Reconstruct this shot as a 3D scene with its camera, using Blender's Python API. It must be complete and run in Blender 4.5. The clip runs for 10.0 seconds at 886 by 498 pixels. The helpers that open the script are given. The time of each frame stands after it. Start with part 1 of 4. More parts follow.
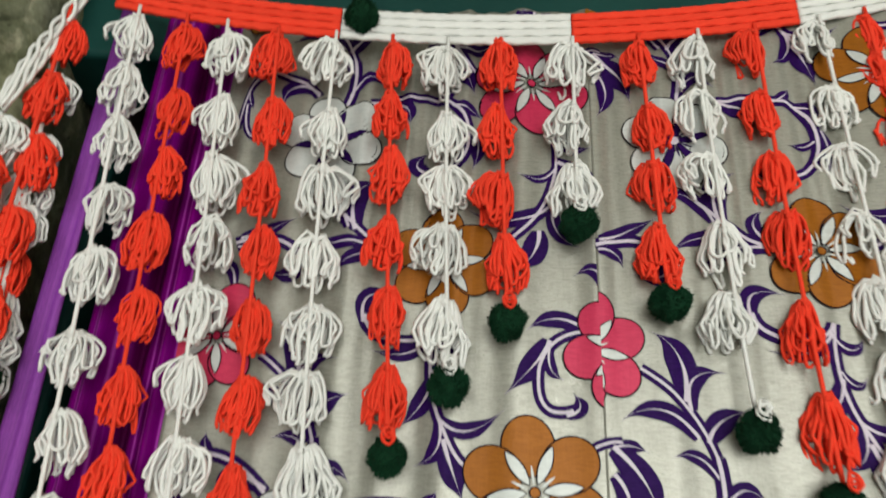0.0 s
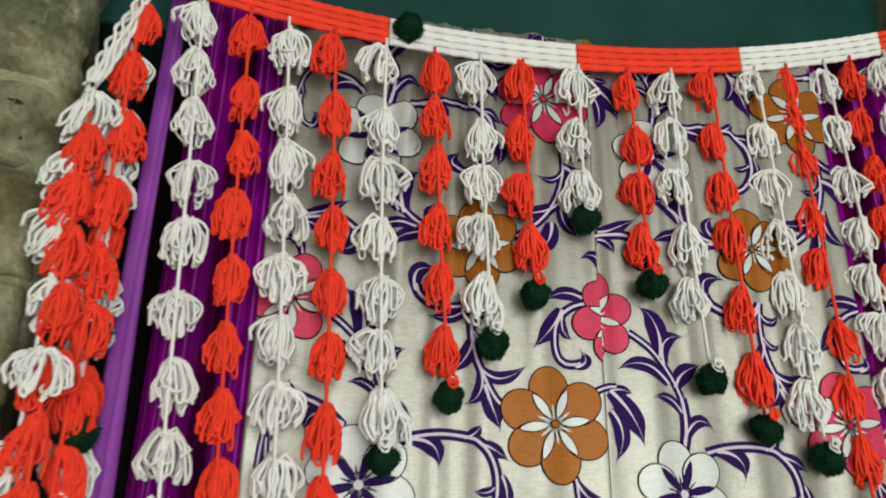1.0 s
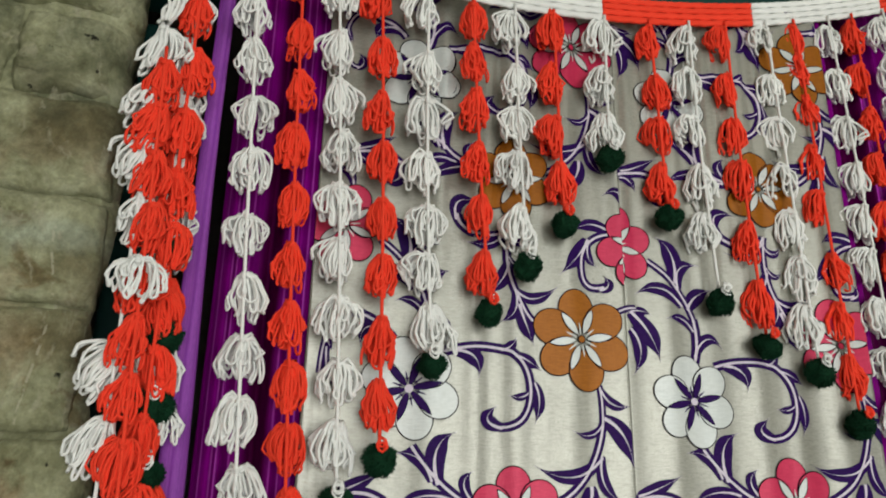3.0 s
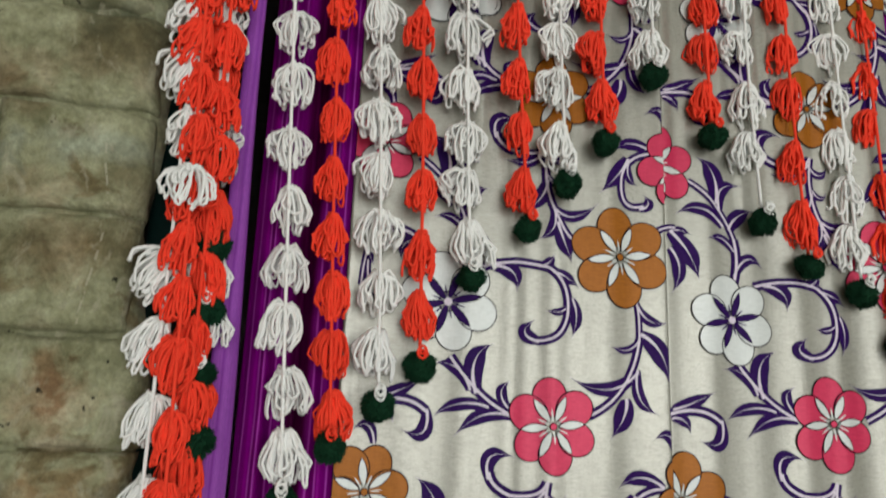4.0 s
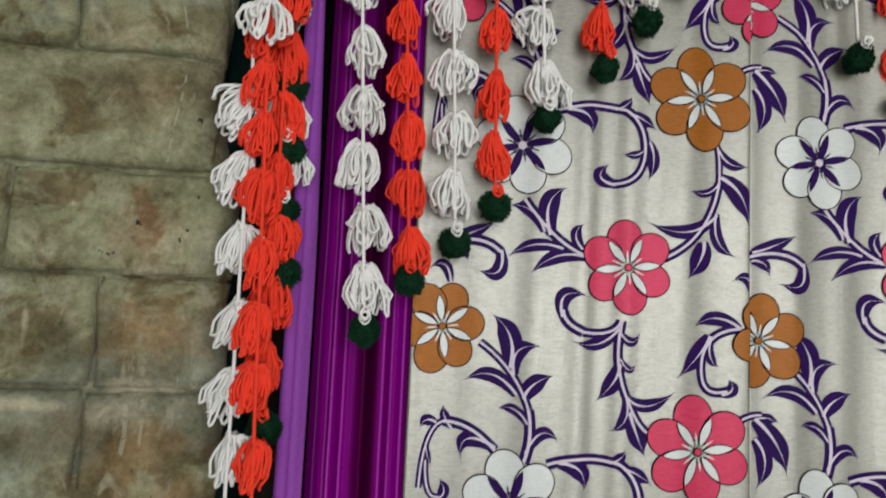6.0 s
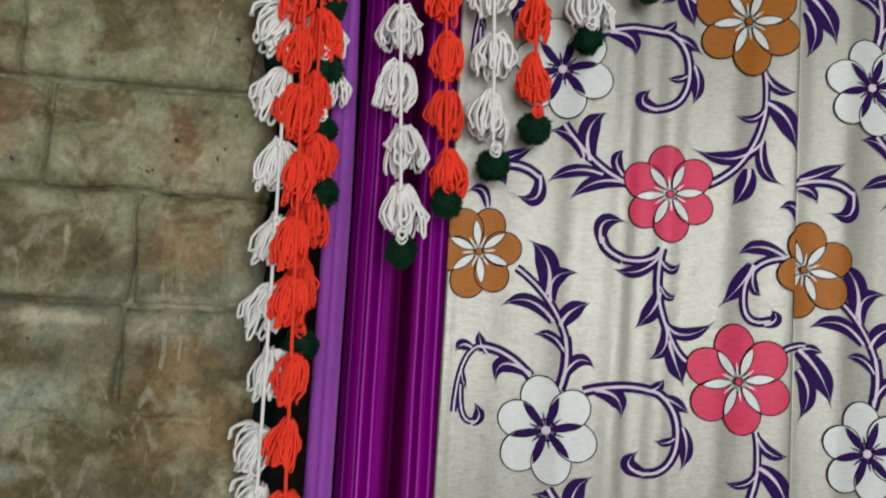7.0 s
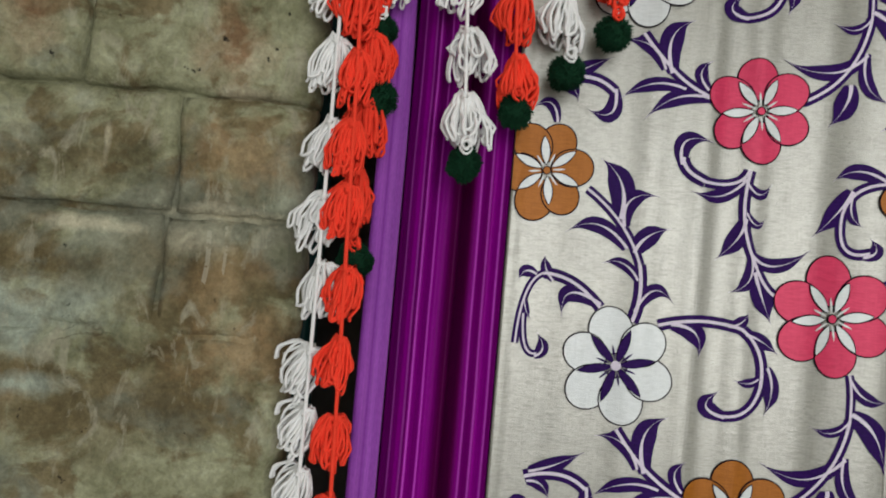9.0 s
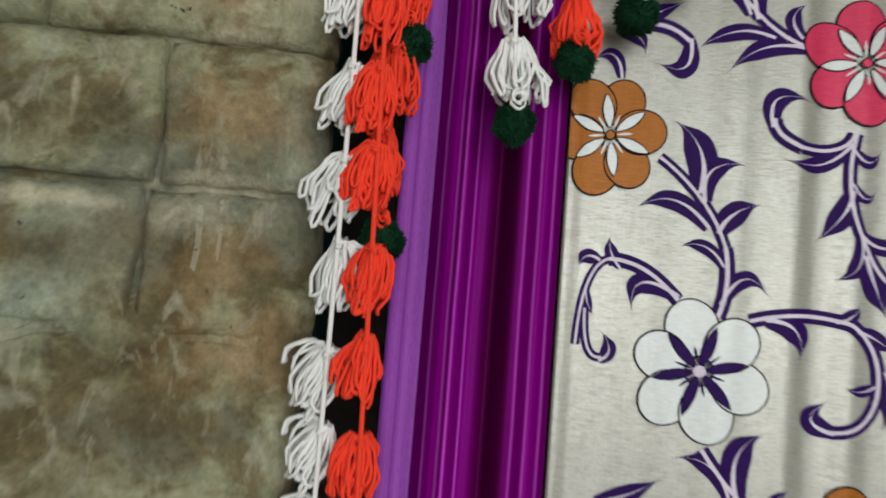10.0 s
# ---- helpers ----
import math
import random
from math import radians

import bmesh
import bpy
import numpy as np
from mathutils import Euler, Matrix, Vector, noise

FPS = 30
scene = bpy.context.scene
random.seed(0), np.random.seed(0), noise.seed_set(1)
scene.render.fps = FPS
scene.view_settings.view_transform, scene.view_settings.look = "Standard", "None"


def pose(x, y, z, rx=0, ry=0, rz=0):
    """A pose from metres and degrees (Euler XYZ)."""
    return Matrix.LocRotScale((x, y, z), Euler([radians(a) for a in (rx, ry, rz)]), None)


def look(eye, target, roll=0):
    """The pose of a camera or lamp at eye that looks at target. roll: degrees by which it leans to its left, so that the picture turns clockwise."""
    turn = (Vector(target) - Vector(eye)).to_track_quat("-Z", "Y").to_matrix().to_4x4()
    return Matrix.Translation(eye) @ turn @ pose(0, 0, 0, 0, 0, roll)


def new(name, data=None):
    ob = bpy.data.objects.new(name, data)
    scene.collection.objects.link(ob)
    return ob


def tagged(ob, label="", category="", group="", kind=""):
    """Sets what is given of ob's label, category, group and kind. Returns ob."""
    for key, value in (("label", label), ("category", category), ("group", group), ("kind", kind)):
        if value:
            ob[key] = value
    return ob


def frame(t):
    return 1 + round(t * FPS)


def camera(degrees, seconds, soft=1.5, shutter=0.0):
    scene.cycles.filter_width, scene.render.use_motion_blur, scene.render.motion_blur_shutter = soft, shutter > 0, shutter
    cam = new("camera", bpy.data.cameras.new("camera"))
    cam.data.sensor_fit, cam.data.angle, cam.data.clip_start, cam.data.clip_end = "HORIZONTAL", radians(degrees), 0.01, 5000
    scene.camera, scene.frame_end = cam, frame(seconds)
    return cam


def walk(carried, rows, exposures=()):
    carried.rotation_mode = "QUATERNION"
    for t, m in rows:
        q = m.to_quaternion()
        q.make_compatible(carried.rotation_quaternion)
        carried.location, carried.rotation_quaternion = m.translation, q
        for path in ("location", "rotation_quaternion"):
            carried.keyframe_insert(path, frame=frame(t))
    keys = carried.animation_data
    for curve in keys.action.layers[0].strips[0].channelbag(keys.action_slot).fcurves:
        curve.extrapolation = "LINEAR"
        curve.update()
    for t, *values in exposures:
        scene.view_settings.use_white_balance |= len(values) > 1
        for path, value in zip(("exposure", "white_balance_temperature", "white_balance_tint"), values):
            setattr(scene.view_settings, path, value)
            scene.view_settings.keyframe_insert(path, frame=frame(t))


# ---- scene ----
cam = camera(66.3, 10.0, soft=1.9, shutter=0.55)
METRES, EYE = 0.65, 1.6
ROWS = [
    (0.0, 0.0, 0.0, 0.0, -1.11, 23.64, -2.54),
    (0.5, -0.119, -0.0594, -0.0219, -8.82, 20.77, -2.43),
    (1.0, -0.2509, -0.1494, -0.0417, -13.24, 20.17, -0.86),
    (1.5, -0.3103, -0.1839, -0.0668, -14.69, 19.06, -0.18),
    (2.0, -0.3449, -0.1942, -0.0897, -15.49, 17.95, -0.53),
    (3.5, -0.3461, -0.2012, -0.1412, -13.38, 15.82, -1.73),
    (4.0, -0.3504, -0.1985, -0.1708, -11.97, 12.88, -2.26),
    (4.5, -0.3472, -0.1873, -0.1933, -12.04, 10.91, -2.4),
    (5.0, -0.3495, -0.1795, -0.2119, -10.36, 9.22, -2.41),
    (5.5, -0.3585, -0.1745, -0.2417, -8.46, 6.59, -2.93),
    (6.0, -0.3627, -0.1852, -0.2766, -6.81, 5.77, -2.63),
    (7.5, -0.3754, -0.1513, -0.3858, -4.05, 3.18, -4.0),
    (8.0, -0.3762, -0.1328, -0.411, -3.39, 2.83, -4.48),
    (8.5, -0.3917, -0.108, -0.4332, -2.28, 2.9, -4.73),
    (9.0, -0.4055, -0.0879, -0.4406, -2.5, 2.89, -4.98),
    (9.5, -0.4212, -0.0494, -0.4673, -2.02, 2.52, -5.57),
    (10.0, -0.4491, 0.0689, -0.4803, -3.27, 4.91, -4.7),
]
walk(cam, [(t, pose(METRES * x, METRES * y, EYE + METRES * z, 90 + pitch, roll, yaw)) for t, x, y, z, yaw, pitch, roll in ROWS],
     exposures=[(0.0, 0.03, 6800, 9), (2.0, -0.07, 6750, 9), (4.0, -0.15, 6650, 12), (7.0, -0.17, 6500, 15), (9.0, -0.18, 6500, 15), (10.0, -0.10, 6500, 13)])

# ---- world and light ----
world = bpy.data.worlds.new("sky")
scene.world = world
world.use_nodes = True
sky = world.node_tree.nodes.new("ShaderNodeTexSky")
sky.sky_type, sky.sun_disc, sky.sun_elevation, sky.sun_rotation = "NISHITA", False, radians(40), radians(200)
world.node_tree.links.new(sky.outputs[0], world.node_tree.nodes["Background"].inputs[0])
world.node_tree.nodes["Background"].inputs[1].default_value = 0.1


def area(name, at, target, width, height, power, colour):
    data = bpy.data.lights.new(name, "AREA")
    data.shape, data.size, data.size_y, data.energy, data.color = "RECTANGLE", width, height, power, colour
    ob = new(name, data)
    ob.matrix_world = look(at, target)
    return ob


# daylight that enters by the wide open side behind the camera
area("open_side_daylight", (0.35, -2.45, 1.52), (0.05, 0.5, 1.65), 2.2, 1.95, 67, (0.985, 1.0, 0.98))


# ---- materials ----
def material(name):
    m = bpy.data.materials.new(name)
    m.use_nodes = True
    return m, m.node_tree.nodes, m.node_tree.links, m.node_tree.nodes["Principled BSDF"]


def coords(n, l, scale):
    tc, mp = n.new("ShaderNodeTexCoord"), n.new("ShaderNodeMapping")
    mp.inputs["Scale"].default_value = scale
    l.new(tc.outputs["Object"], mp.inputs["Vector"])
    return mp.outputs[0]


def noise_node(n, l, vec, scale, detail=4.0, rough=0.6, distortion=0.0):
    t = n.new("ShaderNodeTexNoise")
    t.inputs["Scale"].default_value, t.inputs["Detail"].default_value = scale, detail
    t.inputs["Roughness"].default_value, t.inputs["Distortion"].default_value = rough, distortion
    l.new(vec, t.inputs["Vector"])
    return t.outputs["Fac"]


def ramp(n, l, fac, stops):
    r = n.new("ShaderNodeValToRGB")
    e = r.color_ramp.elements
    while len(e) < len(stops):
        e.new(0.5)
    for k, (p, c) in enumerate(stops):
        e[k].position, e[k].color = p, (*c, 1) if len(c) == 3 else c
    l.new(fac, r.inputs["Fac"])
    return r.outputs["Color"]


def mix(n, l, fac, a, b, how="MIX"):
    m = n.new("ShaderNodeMix")
    m.data_type, m.blend_type = "RGBA", how
    for sock, v in ((m.inputs[0], fac), (m.inputs[6], a), (m.inputs[7], b)):
        if isinstance(v, (int, float)):
            sock.default_value = v
        elif isinstance(v, tuple):
            sock.default_value = (*v, 1)
        else:
            l.new(v, sock)
    return m.outputs[2]


def bump(n, l, p, height, strength, distance):
    b = n.new("ShaderNodeBump")
    b.inputs["Strength"].default_value, b.inputs["Distance"].default_value = strength, distance
    l.new(height, b.inputs["Height"])
    l.new(b.outputs[0], p.inputs["Normal"])


def grey(v):
    return (v, v, v)


def cloth(name, dark, light, rough=0.42, sheen=0.0, metal=0.0, spec=0.3):
    """Satin with slubs along the weft and a fine weave."""
    m, n, l, p = material(name)
    slub = noise_node(n, l, coords(n, l, (130, 130, 950)), 1.0, 4, 0.65)
    warp = noise_node(n, l, coords(n, l, (1100, 1100, 60)), 1.0, 2, 0.6)
    cloud = noise_node(n, l, coords(n, l, (9, 9, 4)), 1.0, 4, 0.6)
    weave = mix(n, l, 0.28, slub, warp)
    col = ramp(n, l, weave, [(0.36, dark), (0.64, light)])
    col = mix(n, l, 0.22, col, ramp(n, l, cloud, [(0.3, tuple(0.7 * c for c in dark)), (0.7, light)]))
    l.new(col, p.inputs["Base Color"])
    l.new(ramp(n, l, weave, [(0.3, grey(rough + 0.12)), (0.7, grey(rough - 0.06))]), p.inputs["Roughness"])
    p.inputs["Metallic"].default_value = metal
    p.inputs["Sheen Weight"].default_value = sheen
    p.inputs["Specular IOR Level"].default_value = spec
    bump(n, l, p, weave, 0.4, 0.0007)
    return m


def striped(name, base, stripes, origin, period, rough=0.38):
    """Satin with stripes that run down the cloth. stripes: place across the period, from 0 to 1, and colour."""
    m, n, l, p = material(name)
    tc, sep = n.new("ShaderNodeTexCoord"), n.new("ShaderNodeSeparateXYZ")
    l.new(tc.outputs["Object"], sep.inputs[0])
    wob = n.new("ShaderNodeMath")
    wob.operation = "MULTIPLY_ADD"
    l.new(noise_node(n, l, coords(n, l, (3, 3, 5)), 1.0, 2, 0.5), wob.inputs[0])
    wob.inputs[1].default_value = 0.004
    l.new(sep.outputs["X"], wob.inputs[2])
    span = n.new("ShaderNodeMapRange")
    span.inputs["From Min"].default_value, span.inputs["From Max"].default_value = origin + 0.002, origin + period + 0.002
    l.new(wob.outputs[0], span.inputs["Value"])
    col = ramp(n, l, span.outputs[0], stripes)
    fine = noise_node(n, l, coords(n, l, (650, 1, 0.4)), 1.0, 2, 0.6)
    thread = noise_node(n, l, coords(n, l, (1500, 1500, 220)), 1.0, 2, 0.6)
    slow = noise_node(n, l, coords(n, l, (25, 25, 4)), 1.0, 3, 0.6)
    col = mix(n, l, 0.8, col, mix(n, l, 1.0, col, ramp(n, l, fine, [(0.3, grey(0.72)), (0.7, grey(1.2))]), "MULTIPLY"))
    col = mix(n, l, 0.5, col, mix(n, l, 1.0, col, ramp(n, l, thread, [(0.3, grey(0.6)), (0.7, grey(1.1))]), "MULTIPLY"))
    col = mix(n, l, 0.5, col, mix(n, l, 1.0, col, ramp(n, l, slow, [(0.3, grey(0.65)), (0.7, grey(1.1))]), "MULTIPLY"))
    l.new(col, p.inputs["Base Color"])
    p.inputs["Roughness"].default_value = rough
    p.inputs["Specular IOR Level"].default_value = 0.03
    bump(n, l, p, thread, 0.25, 0.0005)
    return m


def yarn(name, colour, deep, rough=0.85):
    m, n, l, p = material(name)
    info = n.new("ShaderNodeObjectInfo")
    fibre = noise_node(n, l, coords(n, l, (900, 900, 900)), 1.0, 3, 0.7)
    col = ramp(n, l, fibre, [(0.3, deep), (0.6, colour)])
    tint = ramp(n, l, info.outputs["Random"], [(0.0, grey(0.90)), (1.0, grey(1.0))])
    l.new(mix(n, l, 1.0, col, tint, "MULTIPLY"), p.inputs["Base Color"])
    p.inputs["Roughness"].default_value = rough
    p.inputs["Specular IOR Level"].default_value = 0.15
    bump(n, l, p, fibre, 0.6, 0.001)
    return m


CREAM = cloth("cream_satin", (0.225, 0.226, 0.188), (0.405, 0.410, 0.355), 0.29, 0.0, 0.30, 0.75)
PINK = cloth("pink_print", (0.48, 0.020, 0.072), (0.64, 0.040, 0.110), 0.36, 0.0, 0.12, 0.25)
OCHRE = cloth("ochre_print", (0.25, 0.080, 0.004), (0.36, 0.122, 0.008), 0.36, 0.0, 0.15, 0.2)
SILVER = cloth("silver_white_print", (0.50, 0.54, 0.52), (0.64, 0.68, 0.66), 0.38, 0.0, 0.15, 0.5)
VIOLET = cloth("violet_print", (0.012, 0.0015, 0.052), (0.032, 0.004, 0.102), 0.5, 0.0, 0.0, 0.08)
LILAC = cloth("pale_lilac_print", (0.56, 0.50, 0.60), (0.74, 0.69, 0.77), 0.42)
INK = cloth("dark_outline_print", (0.004, 0.002, 0.006), (0.010, 0.004, 0.012), 0.6, 0.0, 0.0, 0.05)


def purple_stripes(lines, base, bright, maroon):
    # thin bright woven lines, and a dark maroon band where the border folds deepest
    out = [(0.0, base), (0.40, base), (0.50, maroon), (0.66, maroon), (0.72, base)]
    for at in lines:
        out += [(at - 0.014, base), (at, bright), (at + 0.014, base)]
    return sorted(out)


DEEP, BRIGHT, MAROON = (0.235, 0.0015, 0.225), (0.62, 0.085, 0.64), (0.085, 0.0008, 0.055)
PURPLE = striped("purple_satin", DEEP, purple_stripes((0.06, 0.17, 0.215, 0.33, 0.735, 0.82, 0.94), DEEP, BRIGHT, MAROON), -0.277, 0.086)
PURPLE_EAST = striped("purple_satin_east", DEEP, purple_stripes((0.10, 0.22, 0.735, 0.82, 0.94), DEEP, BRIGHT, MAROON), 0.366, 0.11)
# paler than the border satin: light caught by the turned edge is in the colour
HEM = striped("lit_purple_hem", DEEP, [(0.0, (0.25, 0.050, 0.36)), (0.3, (0.36, 0.095, 0.48)), (0.38, (0.23, 0.045, 0.33)), (0.5, (0.34, 0.09, 0.46)), (0.72, (0.28, 0.065, 0.39)),
                                         (0.86, (0.36, 0.10, 0.48)), (0.93, (0.42, 0.16, 0.53)), (1.0, (0.50, 0.32, 0.58))], -0.302, 0.026, 0.45)
WHITE_YARN = yarn("white_yarn", (0.91, 0.93, 0.90), (0.83, 0.85, 0.82))
ORANGE_YARN = yarn("orange_yarn", (1.0, 0.074, 0.036), (0.90, 0.043, 0.020))
GREEN_YARN = yarn("green_yarn", (0.004, 0.042, 0.017), (0.0015, 0.018, 0.008))


def line_mask(n, l, axis, at, lo, hi, width):
    """A thin broken line on the wall, upright (axis X) between two heights."""
    tc, sep = n.new("ShaderNodeTexCoord"), n.new("ShaderNodeSeparateXYZ")
    l.new(tc.outputs["Object"], sep.inputs[0])

    def maths(op, a, b):
        q = n.new("ShaderNodeMath")
        q.operation = op
        for sock, v in ((q.inputs[0], a), (q.inputs[1], b)):
            if isinstance(v, (int, float)):
                sock.default_value = v
            else:
                l.new(v, sock)
        return q.outputs[0]
    wander = maths("MULTIPLY", maths("SUBTRACT", noise_node(n, l, coords(n, l, (0.01, 0.01, 7)), 1.0, 1, 0.5), 0.5), 0.07)
    off = maths("ABSOLUTE", maths("SUBTRACT", maths("ADD", sep.outputs[axis], wander), at), 0)
    near = maths("LESS_THAN", off, width)
    span = maths("MULTIPLY", maths("GREATER_THAN", sep.outputs["Z"], lo), maths("LESS_THAN", sep.outputs["Z"], hi))
    broken = maths("GREATER_THAN", noise_node(n, l, coords(n, l, (90, 90, 90)), 1.0, 3, 0.6), 0.47)
    return maths("MULTIPLY", maths("MULTIPLY", near, span), maths("MULTIPLY", broken, 0.40))


# marks that old weather, mud and lime have left on the wall: place x and z, half width and half height, strength
RUST = ((-0.572, 1.490, 0.030, 0.032, 0.40), (-0.420, 1.486, 0.030, 0.034, 0.38), (-0.427, 1.602, 0.028, 0.030, 0.32), (-0.60, 1.60, 0.04, 0.03, 0.35))
MUD = ((-0.515, 1.388, 0.062, 0.022, 0.8), (-0.460, 1.312, 0.050, 0.020, 0.55), (-0.440, 1.225, 0.045, 0.040, 0.75), (-0.386, 1.608, 0.034, 0.026, 0.7), (-0.455, 1.600, 0.045, 0.024, 0.6),
       (-0.402, 1.785, 0.050, 0.030, 0.6), (-0.384, 1.668, 0.026, 0.020, 0.6), (-0.530, 1.300, 0.030, 0.020, 0.6), (-0.500, 1.180, 0.05, 0.03, 0.5))
OCHRE_DIRT = ((-0.398, 1.396, 0.042, 0.032, 0.75), (-0.388, 1.248, 0.045, 0.034, 0.75), (-0.415, 1.30, 0.035, 0.02, 0.5))
LIME = ((-0.415, 1.352, 0.045, 0.006, 0.8), (-0.520, 1.336, 0.040, 0.006, 0.7), (-0.430, 1.330, 0.022, 0.014, 0.5), (-0.468, 1.405, 0.005, 0.010, 0.6), (-0.505, 1.398, 0.003, 0.016, 0.5), (-0.405, 1.447, 0.03, 0.005, 0.5))
DAMP = ((-0.565, 1.262, 0.072, 0.030, 0.85), (-0.548, 1.212, 0.036, 0.010, 0.8), (-0.413, 1.692, 0.055, 0.016, 0.5))


def stains(n, l, col, spots, colour):
    """Ragged spots of one colour over col."""
    rag = noise_node(n, l, coords(n, l, (38, 38, 38)), 1.0, 6, 0.65)
    for x, z, w, h, amount in spots:
        tc, mp, far = n.new("ShaderNodeTexCoord"), n.new("ShaderNodeMapping"), n.new("ShaderNodeVectorMath")
        mp.inputs["Location"].default_value = (-x / w, 0, -z / h)
        mp.inputs["Scale"].default_value = (1 / w, 0, 1 / h)
        far.operation = "LENGTH"
        l.new(tc.outputs["Object"], mp.inputs["Vector"])
        l.new(mp.outputs[0], far.inputs[0])
        edge = n.new("ShaderNodeMath")
        edge.operation = "MULTIPLY_ADD"
        l.new(rag, edge.inputs[0])
        edge.inputs[1].default_value = 2.4
        l.new(far.outputs["Value"], edge.inputs[2])
        fac = ramp(n, l, edge.outputs[0], [(0.0, grey(amount)), (0.38, grey(amount)), (0.62, grey(0.0))])
        span = n.new("ShaderNodeMath")
        span.operation = "MULTIPLY"
        span.inputs[1].default_value = 0.25
        l.new(edge.outputs[0], span.inputs[0])
        l.new(span.outputs[0], fac.node.inputs["Fac"])
        col = mix(n, l, fac, col, colour)
    return col


def brickwork(name, brick_amount):
    """Old brick under smears of cement, lime and dirt."""
    m, n, l, p = material(name)
    flat = coords(n, l, (1, 1, 1))
    big = noise_node(n, l, flat, 11.0, 6, 0.55)
    mid = noise_node(n, l, flat, 26.0, 10, 0.70, 0.3)
    fine = noise_node(n, l, flat, 190.0, 5, 0.7)
    patch = noise_node(n, l, coords(n, l, (15, 15, 22)), 1.0, 8, 0.58, 0.5)
    streak = noise_node(n, l, coords(n, l, (46, 46, 24)), 1.0, 8, 0.62, 0.8)
    cement = ramp(n, l, mid, [(0.34, (0.165, 0.169, 0.088)), (0.45, (0.255, 0.262, 0.150)), (0.54, (0.330, 0.339, 0.206)), (0.65, (0.45, 0.462, 0.305))])
    soil = ramp(n, l, mid, [(0.34, (0.080, 0.060, 0.025)), (0.5, (0.150, 0.116, 0.053)), (0.66, (0.23, 0.182, 0.092))])
    # mud has splashed up from below, so brown smears grow thinner with height
    tc, sep, height = n.new("ShaderNodeTexCoord"), n.new("ShaderNodeSeparateXYZ"), n.new("ShaderNodeMapRange")
    l.new(tc.outputs["Object"], sep.inputs[0])
    for name_, v in (("From Min", 1.25), ("From Max", 1.75), ("To Min", 0.035), ("To Max", -0.11)):
        height.inputs[name_].default_value = v
    l.new(sep.outputs["Z"], height.inputs["Value"])
    low = n.new("ShaderNodeMath")
    l.new(patch, low.inputs[0])
    l.new(height.outputs[0], low.inputs[1])
    col = mix(n, l, ramp(n, l, low.outputs[0], [(0.49, grey(0)), (0.55, grey(0.8)), (0.7, grey(1.0))]), cement, soil)
    clay = ramp(n, l, mid, [(0.32, (0.15, 0.080, 0.040)), (0.5, (0.26, 0.130, 0.072)), (0.68, (0.36, 0.19, 0.11))])
    info = n.new("ShaderNodeObjectInfo")
    bare = ramp(n, l, mix(n, l, 0.12, big, info.outputs["Random"]), [(0.56, grey(0)), (0.62, grey(0.5 * brick_amount)), (0.72, grey(brick_amount))])
    col = mix(n, l, bare, col, clay)
    damp = ramp(n, l, noise_node(n, l, flat, 5.4, 8, 0.58, 0.3), [(0.53, grey(0)), (0.57, grey(0.7))])
    col = mix(n, l, damp, col, ramp(n, l, mid, [(0.35, (0.14, 0.155, 0.110)), (0.65, (0.28, 0.305, 0.230))]))
    # the higher courses turn a darker, patchy grey-green
    upper_tone = n.new("ShaderNodeMapRange")
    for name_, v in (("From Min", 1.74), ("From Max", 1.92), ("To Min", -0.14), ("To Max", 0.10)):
        upper_tone.inputs[name_].default_value = v
    l.new(sep.outputs["Z"], upper_tone.inputs["Value"])
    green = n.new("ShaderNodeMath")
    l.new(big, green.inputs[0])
    l.new(upper_tone.outputs[0], green.inputs[1])
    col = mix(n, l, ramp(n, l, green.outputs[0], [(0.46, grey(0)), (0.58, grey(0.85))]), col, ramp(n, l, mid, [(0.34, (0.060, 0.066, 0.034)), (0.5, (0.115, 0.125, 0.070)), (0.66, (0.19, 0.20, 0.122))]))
    shade = ramp(n, l, mid, [(0.34, grey(0.55)), (0.5, grey(1.0)), (0.66, grey(1.5))])
    for spots, colour in ((RUST, (0.29, 0.125, 0.065)), (MUD, (0.108, 0.082, 0.034)), (OCHRE_DIRT, (0.25, 0.165, 0.078)), (DAMP, (0.31, 0.36, 0.285)), (LIME, (0.54, 0.505, 0.35))):
        col = stains(n, l, col, spots, mix(n, l, 1.0, shade, colour, "MULTIPLY"))
    lime = ramp(n, l, streak, [(0.575, grey(0)), (0.63, grey(0.40)), (0.72, grey(0.8))])
    col = mix(n, l, lime, col, (0.40, 0.385, 0.27))
    grain = ramp(n, l, fine, [(0.3, grey(0.74)), (0.7, grey(1.16))])
    col = mix(n, l, 1.0, col, grain, "MULTIPLY")
    for at, lo, hi, width in ((-0.402, 1.54, 1.70, 0.0010), (-0.425, 1.295, 1.345, 0.0018), (-0.412, 1.305, 1.345, 0.0012)):
        col = mix(n, l, line_mask(n, l, "X", at, lo, hi, width), col, (0.52, 0.50, 0.38))
    bend = n.new("ShaderNodeVectorMath")
    bend.operation = "MULTIPLY_ADD"
    warp = n.new("ShaderNodeTexNoise")
    warp.inputs["Scale"].default_value, warp.inputs["Detail"].default_value = 24.0, 4.0
    l.new(flat, warp.inputs["Vector"])
    l.new(warp.outputs["Color"], bend.inputs[0])
    bend.inputs[1].default_value = (0.05, 0.05, 0.05)
    l.new(flat, bend.inputs[2])
    cell = n.new("ShaderNodeTexVoronoi")
    cell.feature = "DISTANCE_TO_EDGE"
    cell.inputs["Scale"].default_value = 13.0
    l.new(bend.outputs[0], cell.inputs["Vector"])
    crack = ramp(n, l, cell.outputs["Distance"], [(0.0, grey(1.0)), (0.006, grey(0.8)), (0.016, grey(0.0))])
